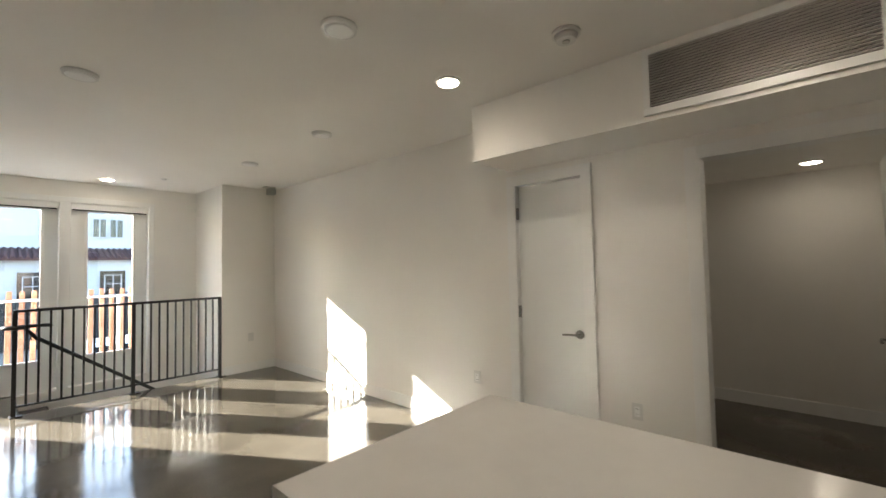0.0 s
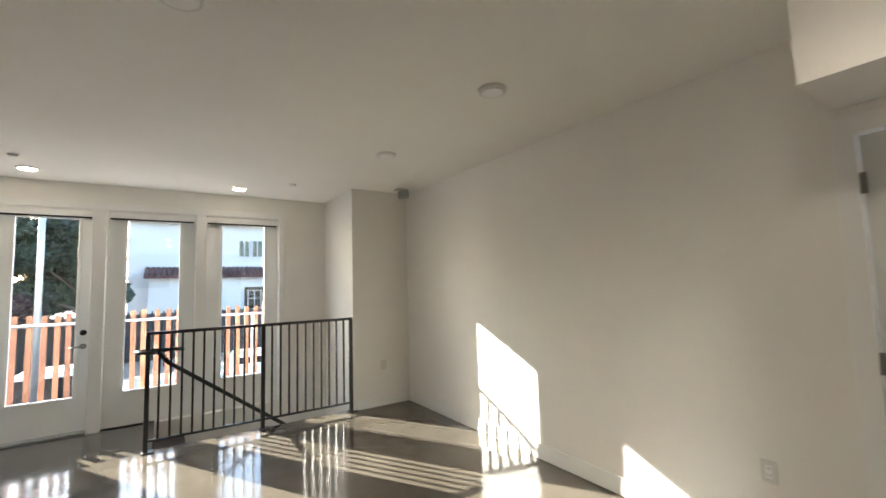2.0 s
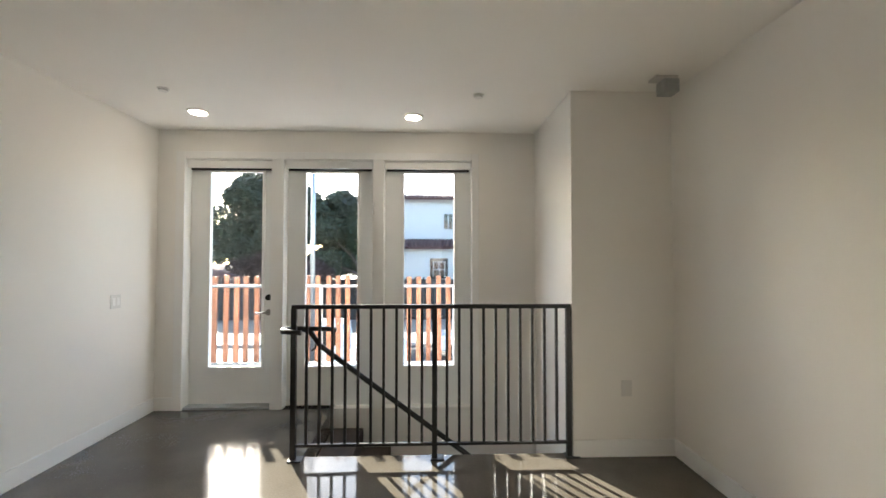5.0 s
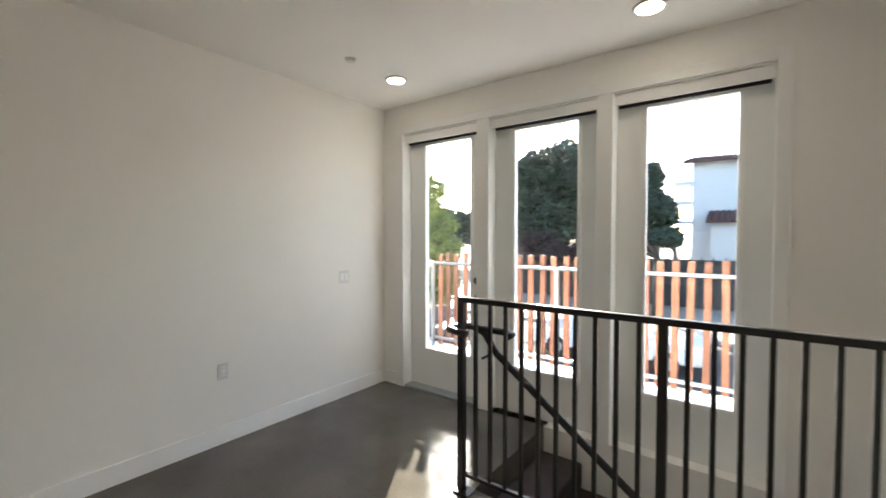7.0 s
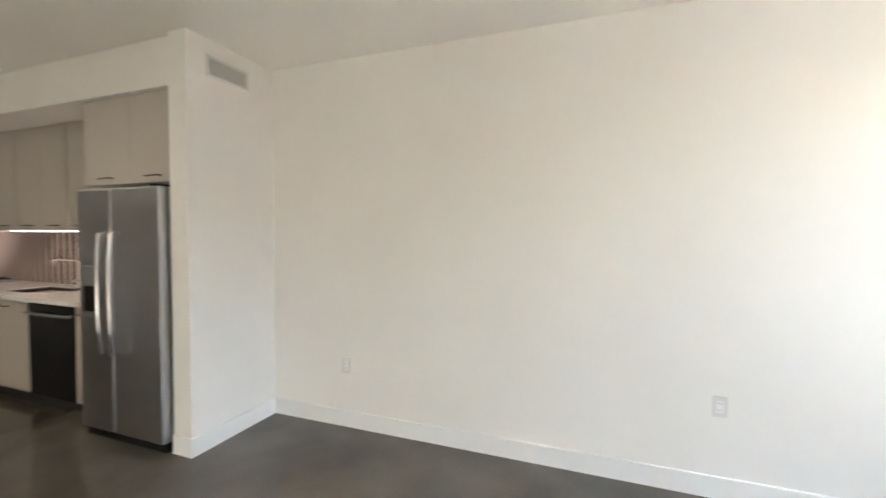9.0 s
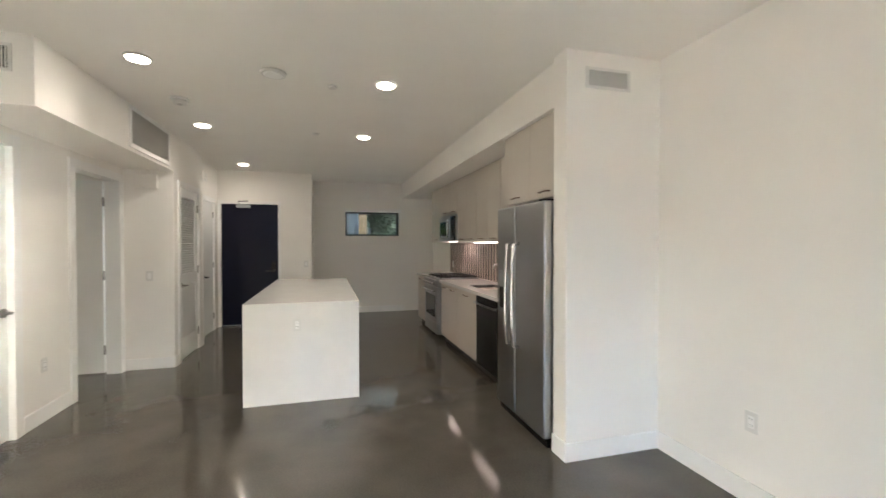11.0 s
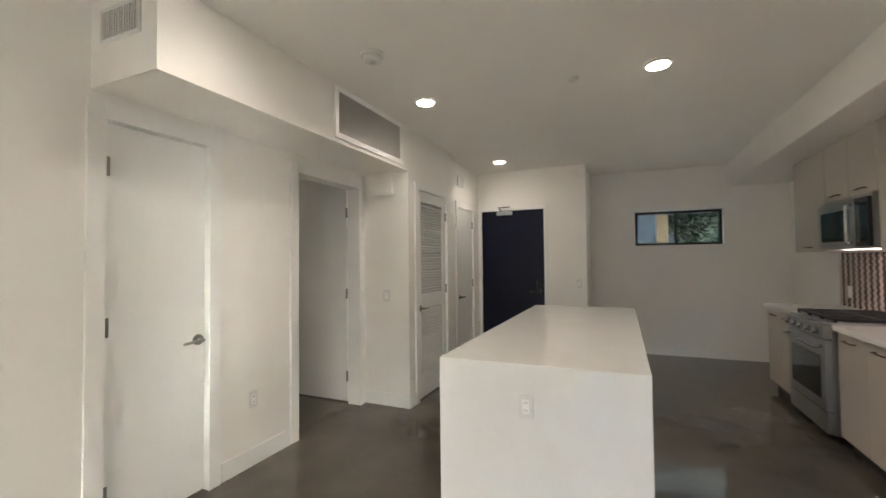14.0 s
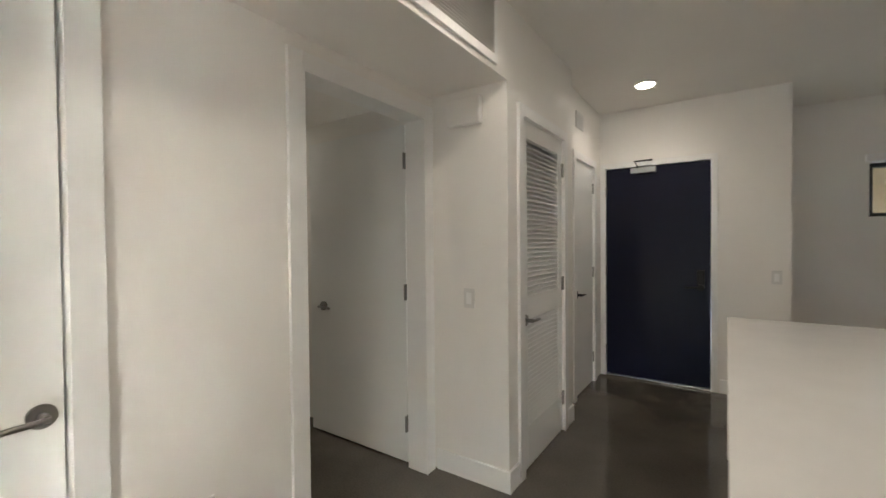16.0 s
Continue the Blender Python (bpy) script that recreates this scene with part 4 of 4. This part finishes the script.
pk_me.materials.append(M_WOOD)
for k in range(39):
    s = new("picket", pk_me)
    s.parent = fn
    s.matrix_parent_inverse = fn.matrix_world.inverted()
    s.matrix_basis = pose(-0.52 + 0.138 * k + random.uniform(-0.012, 0.012), 1.61 + random.choice((0.0, 0.0, 0.03)), -0.03 + random.uniform(-0.01, 0.02), 0, random.uniform(-0.6, 0.6), random.uniform(-8, 8))
sf = thing("side_railing", (-0.62, 0.9, -0.06), "dark steel side railing of the balcony", "railing")
part("top_rail", B(-0.64, -0.60, 0.2, 1.55, 1.05, 1.09), M_GALV, sf)
part("bottom_rail", B(-0.63, -0.61, 0.2, 1.55, 0.03, 0.06), M_GALV, sf)
for k in range(12):
    y = 0.26 + k * 0.108
    part("baluster", B(-0.628, -0.612, y - 0.008, y + 0.008, -0.06, 1.05), M_DARKFENCE, sf)

# ---------------------------------------------------------------- outdoors
GZ = -2.6
structure("ground", B(-400, 400, -400, 400, GZ - 0.4, GZ), M_GROUND, "dry open ground reaching the horizon", "ground")
structure("pavement", B(-60, 60, 2.5, 6.5, GZ + 0.001, GZ + 0.14, bevel=0.01), M_PAVE, "pale concrete pavement with a kerb", "pavement")
structure("road", B(-80, 80, 6.5, 15.5, GZ + 0.001, GZ + 0.012), M_ASPHALT, "grey asphalt street", "road")
structure("pavement_far", B(-60, 60, 15.5, 18.5, GZ + 0.001, GZ + 0.14, bevel=0.01), M_PAVE, "pale concrete pavement across the street", "pavement")


def wheel(parent, x, y, z, r):
    w = part("wheel", rod(bmesh.new(), (x, y - 0.11, z), (x, y + 0.11, z), r, 24), M_TYRE, parent)
    part("rim", rod(bmesh.new(), (x, y - 0.115, z), (x, y + 0.115, z), r * 0.6, 18), M_GALV, w)


def car(x, y, length, hgt, paint, label, truck=False):
    t = thing("pickup_truck" if truck else "car", (x, y, GZ + 0.012), label, "truck" if truck else "car")
    z = GZ + 0.012
    bm = B(x - length / 2, x + length / 2, y - 0.9, y + 0.9, z + 0.35, z + 0.95, bevel=0.1)
    part("body", bm, paint, t)
    c0, c1 = (-0.26, 0.08) if truck else (-0.28, 0.26)
    tmp = B(x + c0 * length, x + c1 * length, y - 0.8, y + 0.8, z + 0.9, z + hgt, bevel=0.08)
    for v in tmp.verts:
        if v.co.z > z + 1.2:
            v.co.x = x + (v.co.x - x) * 0.8
    part("cab", tmp, paint, t)
    for sy in (-1, 1):
        part("side_window", B(x + c0 * length * 0.78, x + c1 * length * 0.6, y + sy * 0.795, y + sy * 0.805, z + 1.05, z + hgt - 0.14), M_OVEN, t)
    for sx in (-0.32, 0.32):
        for sy in (-0.8, 0.8):
            wheel(t, x + sx * length, y + sy, z + 0.35, 0.35)
    for sy in (-0.6, 0.6):
        part("headlight", B(x - length / 2 - 0.01, x - length / 2 + 0.06, y + sy - 0.15, y + sy + 0.15, z + 0.65, z + 0.8, bevel=0.02), M_GALV, t)


car(-0.7, 11.4, 5.2, 1.8, M_WHITECAR, "white pickup truck parked on the street", True)
car(5.2, 13.6, 4.4, 1.45, M_WHITECAR, "white car parked across the street")
car(-7.4, 9.0, 4.4, 1.45, M_CARPAINT, "dark car parked on the street")

# white neighbour house with tiled roofs
hs = thing("neighbour_house", (9.0, 32.0, GZ), "white stucco two-storey house with clay tile roofs", "house")
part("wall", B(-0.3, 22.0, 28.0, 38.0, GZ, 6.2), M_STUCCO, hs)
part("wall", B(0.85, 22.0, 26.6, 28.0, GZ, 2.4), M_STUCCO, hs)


def tile_roof(name, x0, x1, y0, y1, z0, z1, parent):
    """Sloping roof with rounded clay tile rows."""
    bm = bmesh.new()
    v = [bm.verts.new(p) for p in ((x0, y0, z0), (x1, y0, z0), (x1, y1, z1), (x0, y1, z1), (x0, y0, z0 - 0.12), (x1, y0, z0 - 0.12), (x1, y1, z1 - 0.12), (x0, y1, z1 - 0.12))]
    for f in ((0, 1, 2, 3), (7, 6, 5, 4), (0, 4, 5, 1), (1, 5, 6, 2), (2, 6, 7, 3), (3, 7, 4, 0)):
        bm.faces.new([v[i] for i in f])
    n = int((x1 - x0) / 0.3)
    for k in range(n):
        x = x0 + 0.15 + k * (x1 - x0) / n
        rod(bm, (x, y0 - 0.05, z0 + 0.02), (x, y1, z1 + 0.02), 0.09, 8)
    part(name, bm, M_ROOF, parent, "red-brown clay tile roof")


tile_roof("roof", -0.8, 22.5, 27.4, 33.0, 6.2, 7.3, hs)
tile_roof("roof", 0.6, 22.3, 26.1, 28.0, 2.4, 3.05, hs)
for x in (4.15, 6.6, 7.5, 10.5, 13.0):
    wd = part("window", B(x - 0.35, x + 0.35, 27.93, 27.99, 3.85, 5.05), M_OVEN, hs, "dark paned window")
    bm = bmesh.new()
    for q in ((x - 0.4, x - 0.33, 3.8, 5.1), (x + 0.33, x + 0.4, 3.8, 5.1), (x - 0.03, x + 0.03, 3.85, 5.05), (x - 0.33, x + 0.33, 3.8, 3.87), (x - 0.33, x + 0.33, 5.03, 5.1)):
        box(bm, q[0], q[1], 27.88, 27.93, q[2], q[3])
    part("frame", bm, M_STUCCO, wd)
for x in (3.4, 7.1, 11.0):
    wd = part("window", B(x - 0.65, x + 0.65, 26.53, 26.59, 0.1, 1.6), M_OVEN, hs, "dark framed ground floor window")
    bm = bmesh.new()
    for q in ((x - 0.45, x - 0.4, 0.2, 1.35), (x + 0.4, x + 0.45, 0.2, 1.35), (x - 0.02, x + 0.02, 0.2, 1.35), (x - 0.4, x + 0.4, 0.75, 0.79), (x - 0.4, x + 0.4, 1.31, 1.35)):
        box(bm, q[0], q[1], 26.47, 26.53, q[2], q[3])
    part("frame", bm, M_STUCCO, wd)
bm = bmesh.new()
for i in range(3):
    box(bm, -1.3, -0.3, 27.6, 29.5, 2.3 + i * 1.25, 2.5 + i * 1.25)
part("balcony", bm, M_STUCCO, hs)
h2 = thing("far_house", (-14.0, 34.0, GZ), "low pale house far behind the trees", "house")
part("wall", B(-19, -7.5, 33, 40, GZ, -0.1), M_STUCCO, h2)
tile_roof("roof", -19.5, -7.0, 32.4, 36.5, -0.1, 1.0, h2)
for x in (-16, -12.5, -9.5):
    part("window", B(x - 0.6, x + 0.6, 32.93, 32.99, -1.4, -0.2), M_OVEN, h2)
fe = thing("dark_fence", (4, 24.5, GZ), "black slatted yard fence before the white house", "fence")
part("panel", B(-12, 22, 24.5, 24.56, GZ, 0.15), M_DARKFENCE, fe)
for k in range(60):
    part("slat", B(-12 + k * 0.57, -12 + k * 0.57 + 0.08, 24.44, 24.5, GZ, 0.3), M_DARKFENCE, fe)
pl = thing("street_pole", (-0.98, 9.0, GZ), "pale grey street light pole", "street lamp")
part("pole", rod(bmesh.new(), (-0.98, 9.0, GZ), (-0.98, 9.0, 6.5), 0.085, 16, 0.06), M_GALV, pl)
part("arm", rod(bmesh.new(), (-0.98, 9.0, 6.4), (-0.98, 10.6, 6.7), 0.035, 10), M_GALV, pl)
part("lamp_head", B(-1.1, -0.86, 10.3, 10.9, 6.62, 6.74, bevel=0.03), M_GALV, pl)


def leaf_mesh(bm, centre, rad, n, size, rng, flat=1.0):
    """Small bent leaf clumps scattered through a lobe."""
    c = Vector(centre)
    for _ in range(n):
        d = Vector((rng.gauss(0, 1), rng.gauss(0, 1), rng.gauss(0, 1))).normalized() * rad * rng.uniform(0.55, 1.05)
        d.z *= flat
        p = c + d
        a = Vector((rng.gauss(0, 1), rng.gauss(0, 1), rng.gauss(0, 0.6))).normalized()
        b = a.orthogonal().normalized()
        s = size * rng.uniform(0.6, 1.5)
        q = [p - a * s, p + b * s * 0.5, p + a * s, p - b * s * 0.5]
        bm.faces.new([bm.verts.new(x) for x in q])


def tree(x, y, base, lobes, trunk_h, r, leaf, size, per, label, seed, flat=0.8, name="tree"):
    rng = random.Random(seed)
    t = thing(name, (x, y, base), label, "tree" if name == "tree" else name)
    bm = bmesh.new()
    fork = Vector((x, y, base + trunk_h))
    rod(bm, (x, y, base), fork, r, 10, r * 0.7)
    for c, rad in lobes:
        mid = fork.lerp(Vector(c), 0.5) + Vector((rng.uniform(-.2, .2), rng.uniform(-.2, .2), 0.1))
        rod(bm, fork, mid, r * 0.5, 8, r * 0.32)
        rod(bm, mid, c, r * 0.32, 8, r * 0.1)
    part("trunk", bm, M_BARK, t)
    bm = bmesh.new()
    for c, rad in lobes:
        leaf_mesh(bm, c, rad, per, size, rng, flat)
        for _ in range(7):
            o = Vector((rng.gauss(0, 1), rng.gauss(0, 1), rng.gauss(0, 0.7))).normalized() * rad * 0.8
            leaf_mesh(bm, Vector(c) + o, rad * 0.4, per // 7, size, rng, flat)
    tagged(part("crown", bm, leaf, t), kind="stuff")


rng = random.Random(5)


def lobes(cx, cy, x0, x1, z0, z1, n, rr):
    out = []
    for k in range(n):
        turn, reach = rng.uniform(0, math.tau), math.sqrt(rng.uniform(0, 1))
        u, v = 1.1 * reach * math.cos(turn), 1.1 * reach * math.sin(turn)
        out.append((((x0 + x1) / 2 + u * (x1 - x0 - 2 * rr) / 2, cy + rng.uniform(-1.2, 1.2), (z0 + z1) / 2 + v * (z1 - z0 - 2 * rr) / 2), rr * rng.uniform(0.8, 1.2)))
    return out


tree(-5.6, 20.0, GZ, lobes(-5.8, 20, -9.6, -3.2, 1.0, 6.8, 28, 1.15), 3.6, 0.28, M_LEAF, 0.10, 1200, "large dark green street tree", 1)
tree(-1.0, 20.5, GZ, lobes(-1.9, 20.5, -4.6, -0.2, 0.0, 5.7, 24, 0.9), 3.0, 0.22, M_LEAF, 0.095, 1200, "dense dark green tree beside the white house", 2)
tree(0.2, 17.6, GZ, lobes(0.2, 17.6, -1.1, 1.4, 0.9, 1.9, 6, 0.5), 3.4, 0.12, M_LEAF, 0.07, 700, "small wind-shaped dark green pine", 3, 0.6)
tree(-5.2, 18.8, GZ, lobes(-5.4, 18.8, -8.6, -2.6, -0.4, 2.2, 22, 0.65), 1.6, 0.08, M_LEAF_RED, 0.075, 500, "dark purple-red shrub under the street tree", 14)
tree(-15.0, 22.0, GZ, lobes(-15, 22, -18, -12.5, 0.6, 4.0, 8, 1.2), 2.6, 0.25, M_LEAF, 0.14, 600, "dark green tree far down the street", 4)
tree(-2.6, 3.4, GZ, lobes(-2.3, 3.4, -3.1, -1.3, 0.2, 3.0, 13, 0.36), 2.6, 0.05, M_LEAF2, 0.05, 260, "young bright green tree beside the balcony", 6)
tree(-3.6, 4.6, GZ, lobes(-3.6, 4.6, -5.2, -2.4, -0.6, 1.1, 9, 0.45), 1.8, 0.06, M_LEAF2, 0.055, 260, "bright green shrub below the balcony", 7)
tree(-26.0, 46.0, GZ, lobes(-26, 46, -44, -12, 0, 5.5, 18, 2.6), 2.5, 0.3, M_LEAF, 0.35, 500, "distant row of dark trees", 8)

# courtyard behind the slot window
structure("courtyard_floor", B(-6, 8, -22, YW - 0.2, -0.25, -0.05), M_PAVE, "pale concrete courtyard walkway", "ground")
# Slab out of view, added so the courtyard beyond reads darker.
structure("ceiling_shade_slab", B(-6, 8, -15.2, YW - 0.2, 2.55, 2.75), M_STUCCO, "unseen pale slab added to darken the courtyard", "ceiling")
co = thing("courtyard_post", (1.35, -13.4, -0.05), "tan painted courtyard post", "post")
part("shaft", B(1.25, 1.45, -13.5, -13.3, -0.05, 2.9), material("tan_paint", (0.2, 0.13, 0.08), 0.7), co)
cw = thing("courtyard_wall", (0, -20.0, -0.05), "courtyard wall behind plants, its shade put into a near-black colour", "wall")
# Near-black fence paint puts the courtyard's dimness into the wall colour.
part("face", B(-6, 8, -20.2, -20.0, -0.05, 5.5), M_DARKFENCE, cw)
tree(0.7, -14.6, -0.05, lobes(0.7, -14.6, -0.3, 1.25, 1.3, 2.9, 8, 0.36), 1.2, 0.05, M_LEAF, 0.06, 260, "green courtyard tree outside the slot window", 9)
tree(2.4, -17.0, -0.05, lobes(2.4, -17, 1.2, 3.8, 0.8, 2.4, 7, 0.5), 1.2, 0.06, M_LEAF2, 0.07, 220, "leafy green courtyard shrub by the wall", 10)
tree(-1.5, -17.5, -0.05, lobes(-1.5, -17.5, -4.5, 1.6, 0.4, 3.4, 12, 0.7), 1.3, 0.08, M_LEAF, 0.09, 300, "dark green courtyard hedge tree", 11)
tree(4.2, -17.8, -0.05, lobes(4.2, -17.8, 2.2, 6.5, 0.4, 3.4, 12, 0.7), 1.3, 0.08, M_LEAF, 0.09, 300, "dark green courtyard hedge tree", 12)
